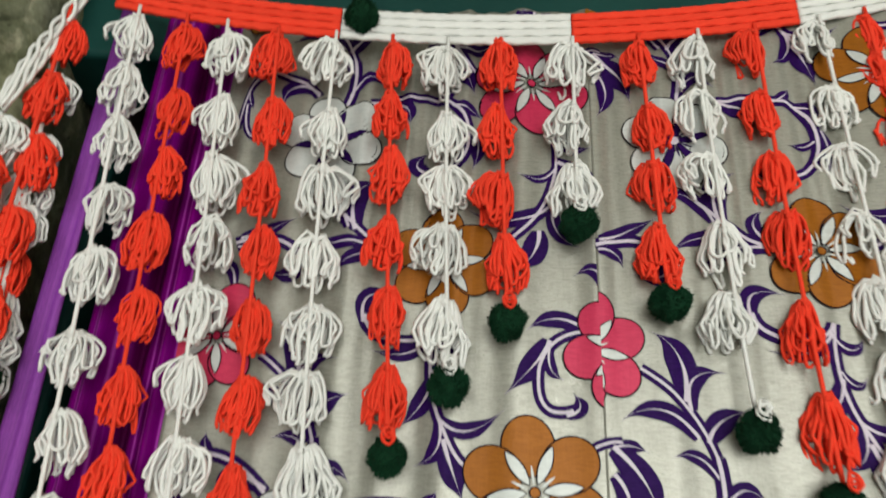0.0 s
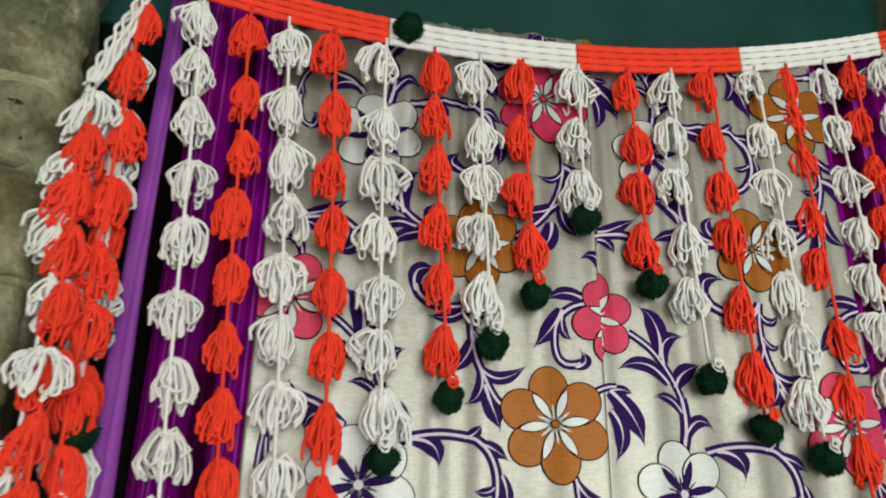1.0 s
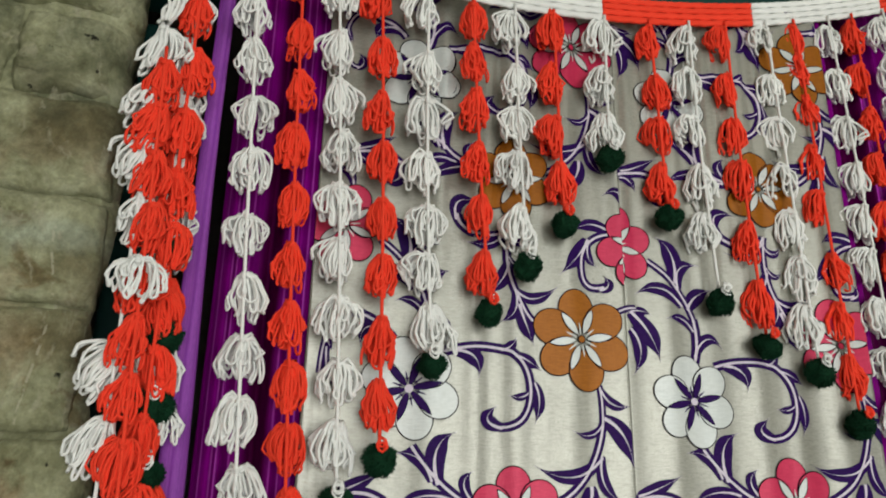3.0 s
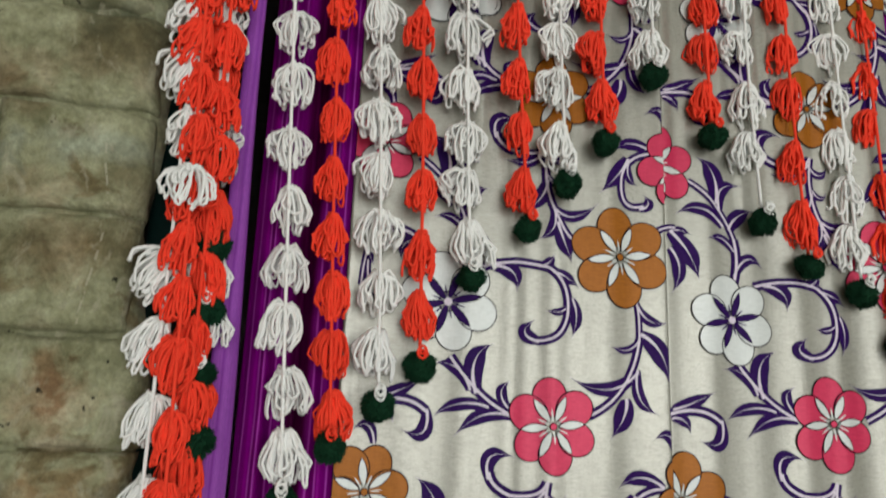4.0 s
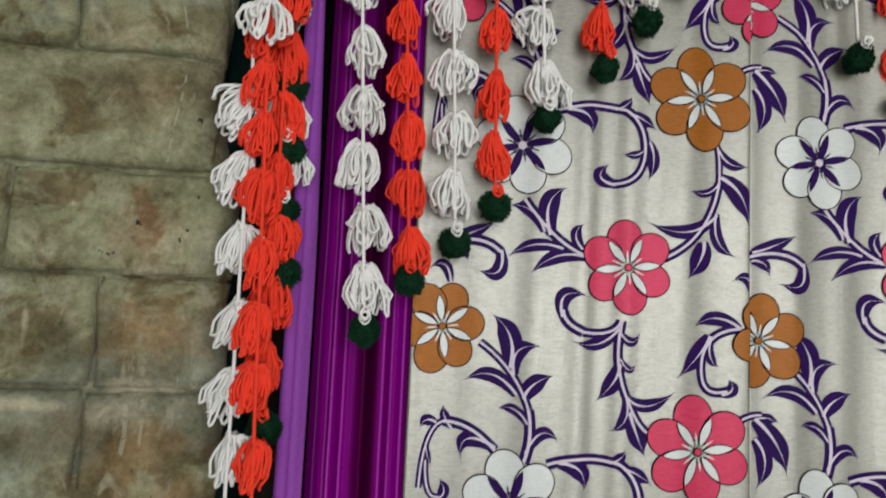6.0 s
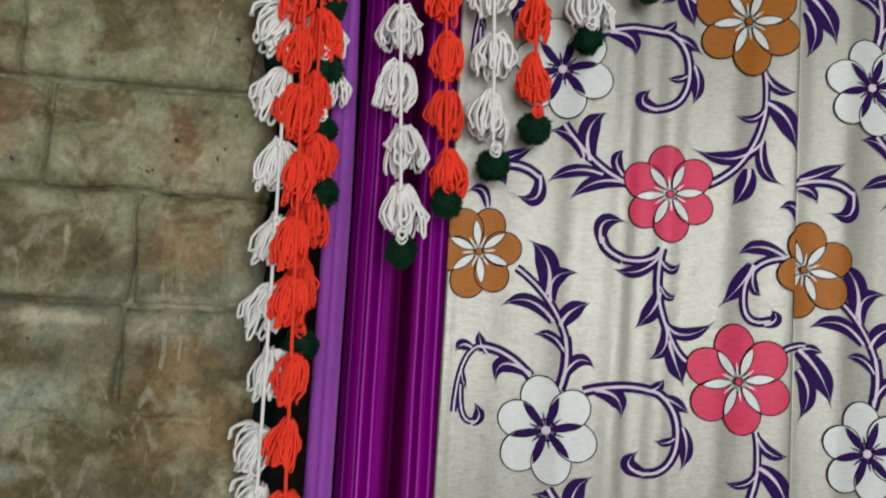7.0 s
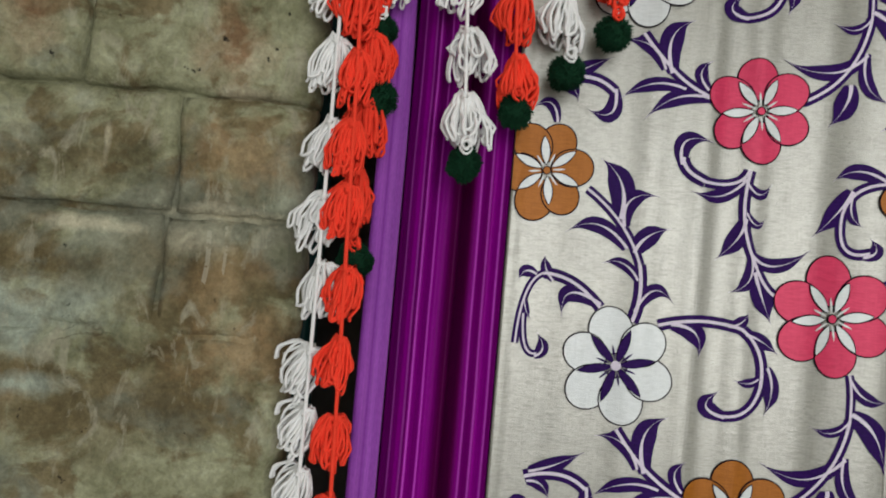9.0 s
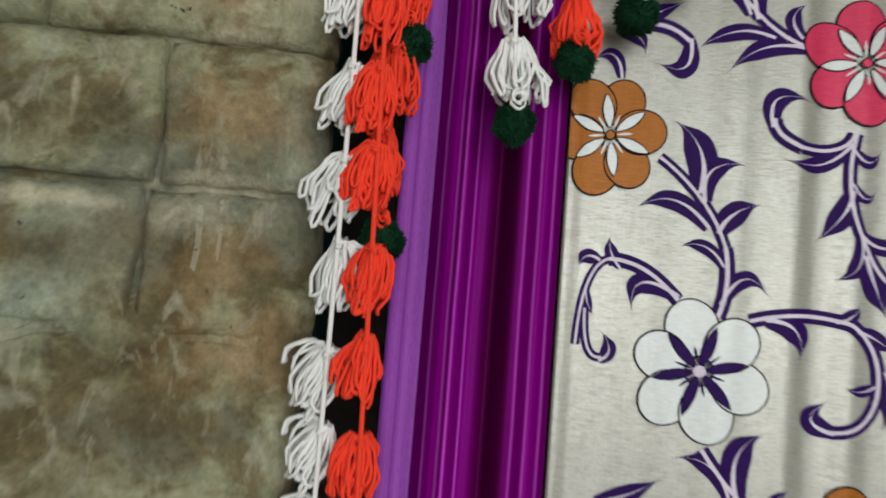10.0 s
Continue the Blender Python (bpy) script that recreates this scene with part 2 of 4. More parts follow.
    where = ramp(n, l, noise_node(n, l, flat, 9.0, 4, 0.6), [(0.57, grey(0)), (0.63, grey(0.45))])
    col = mix(n, l, mix(n, l, 1.0, crack, where, "MULTIPLY"), col, (0.040, 0.033, 0.018))
    pits = ramp(n, l, noise_node(n, l, flat, 70.0, 4, 0.6), [(0.27, grey(0.10)), (0.32, grey(1.0))])
    col = mix(n, l, 1.0, col, pits, "MULTIPLY")
    l.new(col, p.inputs["Base Color"])
    p.inputs["Roughness"].default_value = 0.9
    p.inputs["Specular IOR Level"].default_value = 0.25
    bump(n, l, p, mix(n, l, 0.25, mix(n, l, 0.5, mid, patch), fine), 1.0, 0.009)
    return m


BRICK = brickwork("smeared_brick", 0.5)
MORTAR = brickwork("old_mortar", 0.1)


def paint(name, a, b, rough, spec=0.5):
    m, n, l, p = material(name)
    c = noise_node(n, l, coords(n, l, (6, 6, 6)), 1.0, 6, 0.65)
    g = noise_node(n, l, coords(n, l, (140, 140, 140)), 1.0, 4, 0.6)
    l.new(ramp(n, l, c, [(0.35, a), (0.65, b)]), p.inputs["Base Color"])
    p.inputs["Roughness"].default_value = rough
    p.inputs["Specular IOR Level"].default_value = spec
    bump(n, l, p, g, 0.25, 0.002)
    return m


TEAL = paint("dark_green_paint", (0.004, 0.040, 0.035), (0.008, 0.058, 0.050), 0.5, 0.2)
PLASTER = paint("old_plaster", (0.40, 0.385, 0.33), (0.50, 0.485, 0.43), 0.9)
CONCRETE = paint("cement_floor", (0.30, 0.29, 0.26), (0.40, 0.39, 0.35), 0.8)


# ---- building helpers ----
def link(name, verts, faces, mats, parent=None, label="", slots=None, smooth=True):
    me = bpy.data.meshes.new(name)
    me.from_pydata(verts, [], faces)
    for m in mats if isinstance(mats, (list, tuple)) else [mats]:
        me.materials.append(m)
    if slots is not None:
        me.polygons.foreach_set("material_index", slots)
    me.polygons.foreach_set("use_smooth", [smooth] * len(me.polygons))
    me.update()
    ob = new(name, me)
    ob.parent = parent
    if label:
        tagged(ob, label)
    return ob


def part(name, bm, mat, parent=None, label=""):
    me = bpy.data.meshes.new(name)
    bm.to_mesh(me)
    bm.free()
    me.materials.append(mat)
    ob = new(name, me)
    ob.parent = parent
    if label:
        tagged(ob, label)
    return ob


def box(lo, hi, bevel=0.0):
    bm = bmesh.new()
    c = [(a + b) / 2 for a, b in zip(lo, hi)]
    s = [b - a for a, b in zip(lo, hi)]
    bmesh.ops.create_cube(bm, size=1, matrix=Matrix.LocRotScale(c, None, s))
    if bevel:
        bmesh.ops.bevel(bm, geom=bm.edges[:], offset=bevel, segments=3, affect="EDGES", profile=0.5)
    return bm


def smoothstep(a, b, v):
    v = min(1, max(0, (v - a) / (b - a)))
    return v * v * (3 - 2 * v)


def spline(points, count):
    """Catmull-Rom through the points."""
    p = [Vector(points[0])] + [Vector(q) for q in points] + [Vector(points[-1])]
    out = []
    spans = len(points) - 1
    for k in range(count):
        s = k / (count - 1) * spans
        i = min(int(s), spans - 1)
        f = s - i
        a, b, c, d = p[i:i + 4]
        out.append(0.5 * (2 * b + (c - a) * f + (2 * a - 5 * b + 4 * c - d) * f * f + (3 * b - a - 3 * c + d) * f ** 3))
    return out


def tube(path, radius, sides, verts, faces):
    """Adds a closed tube along the path to verts and faces."""
    start = len(verts)
    up = Vector((0.31, 0.87, 0.2))
    for k, q in enumerate(path):
        d = (path[min(k + 1, len(path) - 1)] - path[max(k - 1, 0)]).normalized()
        a = d.cross(up).normalized()
        b = d.cross(a)
        r = radius(k / (len(path) - 1)) if callable(radius) else radius
        verts += [tuple(q + r * (math.cos(t) * a + math.sin(t) * b)) for t in (2 * math.pi * j / sides for j in range(sides))]
    for k in range(len(path) - 1):
        for j in range(sides):
            a, b = start + k * sides + j, start + k * sides + (j + 1) % sides
            faces.append((a, b, b + sides, a + sides))
    faces.append(tuple(range(start + sides - 1, start - 1, -1)))
    faces.append(tuple(range(len(verts) - sides, len(verts))))


# ---- setting ----
OPEN_L, OPEN_R, HEAD = -0.346, 0.60, 2.13
WALL_Y, WALL_BACK = 0.466, 0.72


def wall_piece(name, lo, hi, mat, label):
    ob = part(name, box(lo, hi), mat)
    return tagged(ob, label, "wall", kind="structure")


# rough face of the brick wall beside the door, with its mortar
def rough(x, z, s, seed):
    return noise.fractal(Vector((x * s + seed, z * s, seed * 1.7)), 1.0, 2.0, 4)


def wall_end(z):
    """How far the worn end of the wall falls back from the opening."""
    return 0.019 * smoothstep(1.48, 1.60, z) + 0.010 * smoothstep(1.845, 1.885, z) * (1 - smoothstep(1.90, 1.925, z))


def mortar_face():
    verts, faces = [], []
    x0, x1, z0, z1, step = -1.10, OPEN_L, 0.95, 2.40, 0.008
    nx, nz = round((x1 - x0) / step), round((z1 - z0) / step)
    for k in range(nz + 1):
        for i in range(nx + 1):
            x, z = x0 + (x1 - x0) * i / nx, z0 + (z1 - z0) * k / nz
            edge = smoothstep(x1 - 0.022, x1, x)
            y = WALL_Y + 0.0135 + 0.0040 * rough(x, z, 15, 3.0) + 0.002 * rough(x, z, 60, 5.0)
            # lower down a coat of cement lies over the bricks
            coat = 1 - smoothstep(1.235, 1.300, z + 0.05 * rough(x, z, 9, 7.0))
            y += (WALL_Y - 0.0030 + 0.0035 * rough(x, z, 10, 4.0) + 0.0012 * rough(x, z, 45, 6.0) - y) * coat + 0.02 * edge * edge
            x -= smoothstep(x0 + 0.2, x1, x) * wall_end(z)
            if i == nx:
                x += 0.008 * rough(z, 0.3, 16, 9.0) - 0.006
            verts.append((x, y, z))
    w = nx + 1
    for k in range(nz):
        for i in range(nx):
            a = k * w + i
            faces.append((a, a + 1, a + w + 1, a + w))
    # reveal of the opening
    rev = []
    for k in range(nz + 1):
        x, y, z = verts[k * w + nx]
        rev.append(len(verts))
        verts.append((x - 0.055 + 0.004 * rough(z, 1.0, 30, 2.0), WALL_BACK, z))
    for k in range(nz):
        a, b = k * w + nx, (k + 1) * w + nx
        faces.append((a, rev[k], rev[k + 1], b))
    ob = link("wall_west", verts, faces, MORTAR)
    return tagged(ob, "rough old brick wall smeared with cement and lime", "wall", kind="structure")


wall_west = mortar_face()
wall_piece("wall_west_core", (-2.2, WALL_Y + 0.03, 0.0), (OPEN_L - 0.085, WALL_BACK - 0.002, 2.75), MORTAR, "body of the old brick wall")
wall_piece("wall_west_far", (-2.2, WALL_Y, 0.0), (-1.10, WALL_Y + 0.03, 2.75), MORTAR, "cement-smeared stretch of the old brick wall")
wall_piece("wall_west_foot", (-1.10, WALL_Y, 0.0), (OPEN_L, WALL_Y + 0.03, 0.95), MORTAR, "foot of the old brick wall")
wall_piece("wall_west_top", (-1.10, WALL_Y, 2.40), (OPEN_L, WALL_Y + 0.03, 2.75), MORTAR, "top of the old brick wall")
wall_piece("wall_east", (OPEN_R + 0.02, WALL_Y, 0.0), (2.2, WALL_BACK, 2.75), MORTAR, "old brick wall on the far side of the door")
wall_piece("wall_over_door", (OPEN_L - 0.012, WALL_Y + 0.03, 2.36), (OPEN_R + 0.02, WALL_BACK, 2.75), MORTAR, "brick wall over the door")
tagged(part("floor", box((-2.2, -2.6, -0.1), (2.2, 3.0, 0.0)), CONCRETE), "grey cement floor", "floor", kind="structure")
tagged(part("ceiling", box((-2.2, -2.6, 2.75), (2.2, 3.0, 2.85)), PLASTER), "plain plastered ceiling", "ceiling", kind="structure")
wall_piece("wall_left_side", (-2.3, -2.6, 0), (-2.2, 3.0, 2.75), PLASTER, "plain plastered side wall")
wall_piece("wall_right_side", (2.2, -2.6, 0), (2.3, 3.0, 2.75), PLASTER, "plain plastered side wall")
wall_piece("wall_inner_room", (-2.2, 3.0, 0), (2.2, 3.1, 2.75), PLASTER, "plain wall of the dark room behind the curtain")
# behind the camera the place is open to daylight between two piers
wall_piece("wall_south_pier_west", (-2.2, -2.7, 0), (-0.75, -2.55, 2.75), PLASTER, "plain plastered pier")
wall_piece("wall_south_pier_east", (1.45, -2.7, 0), (2.2, -2.55, 2.75), PLASTER, "plain plastered pier")
wall_piece("wall_south_head", (-0.75, -2.7, 2.55), (1.45, -2.55, 2.75), PLASTER, "plain plastered beam over the open side")
tagged(part("ground", box((-60, -120, -0.2), (60, -2.7, -0.1)), CONCRETE), "bare ground outside", "ground", kind="structure")

# door frame of green painted timber, behind the curtain
frame_top = tagged(new("door_frame"), "door frame of dark green painted timber", "door frame", kind="structure")
part("head", box((OPEN_L - 0.06, 0.545, HEAD - 0.10), (OPEN_R + 0.06, 0.64, 2.36), 0.006), TEAL, frame_top)
part("jamb", box((OPEN_L - 0.060, 0.655, 0.0), (OPEN_L - 0.022, 0.735, HEAD - 0.102), 0.006), TEAL, frame_top)
part("jamb", box((OPEN_R - 0.05, 0.56, 0.0), (OPEN_R + 0.018, 0.66, HEAD - 0.102), 0.006), TEAL, frame_top)

# ---- curtain ----
FLORAL_L, SEAM, FLORAL_R = -0.191, 0.1135, 0.374
CUR_L, CUR_R, CUR_FOOT = -0.302, 0.53, 0.12


def curtain_top(x):
    return 2.037 + 0.42 * (x - 0.05) ** 2 - 0.012 * smoothstep(0.06, 0.16, abs(x - 0.02)) - 0.018 * smoothstep(0.22, 0.36, x)


def curtain_y(x, z):
    y = 0.474 - 0.10 * max(-0.24, x)
    up = smoothstep(1.6, 2.05, z)
    if FLORAL_L <= x <= FLORAL_R:
        w = x + 0.010 * math.sin(2.2 * z + 3 * x) + 0.006 * math.sin(23 * x + 1.1) + 0.003 * math.sin(41 * x + 0.6 * z)
        strong = 0.72 + 0.28 * math.sin(17 * x + 0.9 * math.sin(1.7 * z) + 0.8)
        ridge = 0.5 + 0.5 * math.sin(2 * math.pi * w / 0.046 + 0.5)
        y -= (0.0024 + 0.0026 * up) * strong * ridge ** 1.4
        y += 0.0008 * math.sin(2 * math.pi * w / 0.105 + 1.1 + 0.8 * z) + 0.0014 * up * math.sin(2 * math.pi * w / 0.021 + 2 * math.sin(30 * x))
        y -= 0.003 * (1 - smoothstep(FLORAL_L, FLORAL_L + 0.014, x))
    else:
        d = (FLORAL_L - x) if x < FLORAL_L else (x - FLORAL_R)
        y += 0.018 * smoothstep(0.0, 0.04, x - FLORAL_R)
        y += 0.004 + 0.020 * smoothstep(0.018, 0.040, d) * (1 - smoothstep(0.046, 0.068, d)) + 0.022 * smoothstep(0.074, 0.086, d) + 0.0035 * math.sin(2 * math.pi * d / 0.0175 - 0.6 + 0.5 * z)
    return y


def sheet(name, x0, x1, step, mat, parent, label, depth=curtain_y, foot=CUR_FOOT):
    """A stretch of hanging cloth with a turned back edge, so that it has thickness."""
    verts, faces = [], []
    nx = max(2, round((x1 - x0) / step))
    nz = 90
    for k in range(nz + 1):
        for i in range(nx + 1):
            x = x0 + (x1 - x0) * i / nx
            z = foot + (curtain_top(x) - foot) * k / nz
            verts.append((x, depth(min(max(x, x0 + 1e-6), x1 - 1e-6), z), z))
    w = nx + 1
    for k in range(nz):
        for i in range(nx):
            a = k * w + i
            faces.append((a, a + 1, a + w + 1, a + w))
    ob = link(name, verts, faces, mat, parent, label)
    solid = ob.modifiers.new("thickness", "SOLIDIFY")
    solid.thickness, solid.offset = 0.0008, -1
    return ob


curtain = tagged(new("curtain"), "cream satin door curtain printed with flowers, with purple striped borders", "curtain")
sheet("floral_panel", FLORAL_L, SEAM + 0.008, 0.0022, CREAM, curtain, "cream satin cloth with printed flowers and vines", lambda x, z: curtain_y(min(x, SEAM - 1e-6), z) + 0.0012 * smoothstep(SEAM - 0.0005, SEAM + 0.004, x))
sheet("floral_panel", SEAM, FLORAL_R, 0.0022, CREAM, curtain, "cream satin cloth with printed flowers and vines")
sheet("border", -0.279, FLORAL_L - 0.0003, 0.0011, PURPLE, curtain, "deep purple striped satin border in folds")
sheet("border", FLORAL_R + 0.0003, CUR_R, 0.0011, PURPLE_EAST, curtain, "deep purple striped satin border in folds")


def hem_y(x, z):
    s = (x - CUR_L) / 0.026
    return 0.4875 + 0.0075 * s * s - 0.0012 * math.sin(9 * s) + 0.002 * math.sin(5 * z)


def hem_sheet():
    verts, faces = [], []
    nx, nz = 16, 90
    for k in range(nz + 1):
        for i in range(nx + 1):
            s = i / nx
            z = CUR_FOOT + (curtain_top(CUR_L) - CUR_FOOT) * k / nz
            lean = 0.011 * smoothstep(1.42, 1.85, z)
            x = CUR_L - 0.1 * lean + s * (0.0232 - 0.75 * lean)
            verts.append((x, hem_y(CUR_L + s * 0.026, z), z))
    w = nx + 1
    for k in range(nz):
        for i in range(nx):
            a = k * w + i
            faces.append((a, a + 1, a + w + 1, a + w))
    ob = link("hem", verts, faces, HEM, curtain, "purple striped hem turned outward, the light it catches painted in as a paler colour")
    solid = ob.modifiers.new("thickness", "SOLIDIFY")
    solid.thickness, solid.offset = 0.0012, -1


hem_sheet()


# ---- print of the curtain: flat shapes that lie on the folds ----
class Print:
    """Collects flat shapes in the cloth's plane and lays them on its folds, cut at the panel's edges."""

    def __init__(self, lo, hi):
        self.lo, self.hi, self.v, self.f, self.s = lo, hi, [], [], []

    def poly(self, pts, slot, layer):
        """A convex polygon, cut at the edges."""
        for edge, sign in ((self.lo, 1), (self.hi, -1)):
            out = []
            for a, b in zip(pts, pts[1:] + pts[:1]):
                ia, ib = sign * (a[0] - edge) >= 0, sign * (b[0] - edge) >= 0
                if ia:
                    out.append(a)
                if ia != ib:
                    f = (edge - a[0]) / (b[0] - a[0])
                    out.append((edge, a[1] + f * (b[1] - a[1])))
            pts = out
            if len(pts) < 3:
                return
        if max(p[1] - curtain_top(p[0]) for p in pts) > -0.001 or min(p[1] for p in pts) < CUR_FOOT + 0.01:
            return
        n = len(self.v)
        for x, z in pts:
            xx = min(max(x, self.lo + 1e-6), self.hi - 1e-6)
            self.v.append((x, curtain_y(xx, z) - 0.0003 - 0.00010 * layer, z))
        self.f.append(tuple(range(n, n + len(pts))))
        self.s.append(slot)

    def strip(self, left, right, slot, layer):
        wide = max(math.hypot(a[0] - b[0], a[1] - b[1]) for a, b in zip(left, right))
        cols = max(1, math.ceil(wide / 0.0025))
        if cols > 1:
            grid = [[(a[0] + (b[0] - a[0]) * c / cols, a[1] + (b[1] - a[1]) * c / cols) for a, b in zip(left, right)] for c in range(cols + 1)]
            for c in range(cols):
                self.strip(grid[c], grid[c + 1], slot, layer)
            return
        for k in range(len(left) - 1):
            q = [left[k], right[k], right[k + 1], left[k + 1]]
            area2 = sum(a[0] * b[1] - b[0] * a[1] for a, b in zip(q, q[1:] + q[:1]))
            self.poly(q if area2 > 0 else q[::-1], slot, layer)

    def disc(self, c, long, wide, angle, slot, layer, rings=5, sides=26):
        ca, sa = math.cos(angle), math.sin(angle)

        def at(r, t):
            u, w = long * r * math.cos(t), wide * r * math.sin(t)
            return (c[0] + u * ca - w * sa, c[1] + u * sa + w * ca)
        for i in range(rings):
            for j in range(sides):
                t0, t1 = 2 * math.pi * j / sides, 2 * math.pi * (j + 1) / sides
                if i == 0:
                    self.poly([c, at(1 / rings, t0), at(1 / rings, t1)], slot, layer)
                else:
                    a, b = i / rings, (i + 1) / rings
                    self.poly([at(a, t0), at(b, t0), at(b, t1), at(a, t1)], slot, layer)

    def lens(self, c, angle, r0, r1, wide, slot, layer, steps=10):
        ca, sa = math.cos(angle), math.sin(angle)
        left, right = [], []
        for k in range(steps + 1):
            s = k / steps
            r, h = r0 + (r1 - r0) * s, wide / 2 * math.sin(math.pi * s) ** 0.8
            left.append((c[0] + r * ca - h * sa, c[1] + r * sa + h * ca))
            right.append((c[0] + r * ca + h * sa, c[1] + r * sa - h * ca))
        self.strip(left, right, slot, layer)

    def stroke(self, b, width, slot, layer, steps=18, shift=0.0):
        """A tapering stroke along a quadratic curve. width: of s from 0 to 1."""
        left, right = [], []
        for k in range(steps + 1):
            s = k / steps
            x = (1 - s) ** 2 * b[0] + 2 * s * (1 - s) * b[2] + s * s * b[4]
            z = (1 - s) ** 2 * b[1] + 2 * s * (1 - s) * b[3] + s * s * b[5]
            dx = 2 * (1 - s) * (b[2] - b[0]) + 2 * s * (b[4] - b[2])
            dz = 2 * (1 - s) * (b[3] - b[1]) + 2 * s * (b[5] - b[3])
            d = math.hypot(dx, dz) or 1
            h, o = width(s) / 2, shift * width(s)
            left.append((x - (h + o) * dz / d, z + (h + o) * dx / d))
            right.append((x + (h - o) * dz / d, z - (h - o) * dx / d))
        self.strip(left, right, slot, layer)

    def done(self, name, label):
        if self.f:
            link(name, self.v, self.f, PRINTS, curtain, label, self.s)


PRINTS = [INK, PINK, OCHRE, SILVER, VIOLET, LILAC]
REPEAT, STRIDE = 0.322, 0.275


def flower(c, radius, turn, colour, lo, hi, squash=1.0):
    """Six overlapping petals, a pale leaf shape on each overlap, rays and a ringed heart."""
    p = Print(lo, hi)
    fill, ray = {"pink": (1, 3), "ochre": (2, 3), "white": (3, 4)}[colour]
    rng = random.Random(int(1000 * (c[0] + 3 * c[1])))
    for k in range(6):
        a = turn + k * math.pi / 3
        r = radius * rng.uniform(0.96, 1.04)
        q = (c[0] + 0.60 * r * math.cos(a) * squash, c[1] + 0.60 * r * math.sin(a))
        p.disc(q, 0.415 * r, 0.375 * r, a, 0, 8 + 1.6 * k)
        p.disc(q, 0.415 * r - 0.0011, 0.375 * r - 0.0011, a, fill, 9.0 + 1.6 * k)
    for k in range(6):
        a = turn + (k + 0.5) * math.pi / 3
        p.lens(c, a, (0.02 if colour == "white" else 0.10) * radius, 0.68 * radius, (0.165 if colour == "white" else 0.20) * radius, 0, 19)
        p.lens(c, a, (0.03 if colour == "white" else 0.12) * radius, 0.655 * radius, (0.145 if colour == "white" else 0.155) * radius, ray, 21)
        p.lens(c, a - math.pi / 6, 0.1 * radius, 0.36 * radius, 0.035 * radius, ray, 21)
    p.disc(c, 0.085 * radius, 0.085 * radius, 0, 5 if colour == "white" else 3, 22, 2, 16)
    if colour != "white":
        p.disc(c, 0.085 * radius, 0.085 * radius, 0, 0, 23, 2, 16)
        p.disc(c, 0.065 * radius, 0.065 * radius, 0, fill, 24, 2, 16)
    p.done("printed_flower", {"pink": "pink printed six-petalled flower", "ochre": "ochre printed six-petalled flower",
                              "white": "silver-white printed flower with violet rays"}[colour])


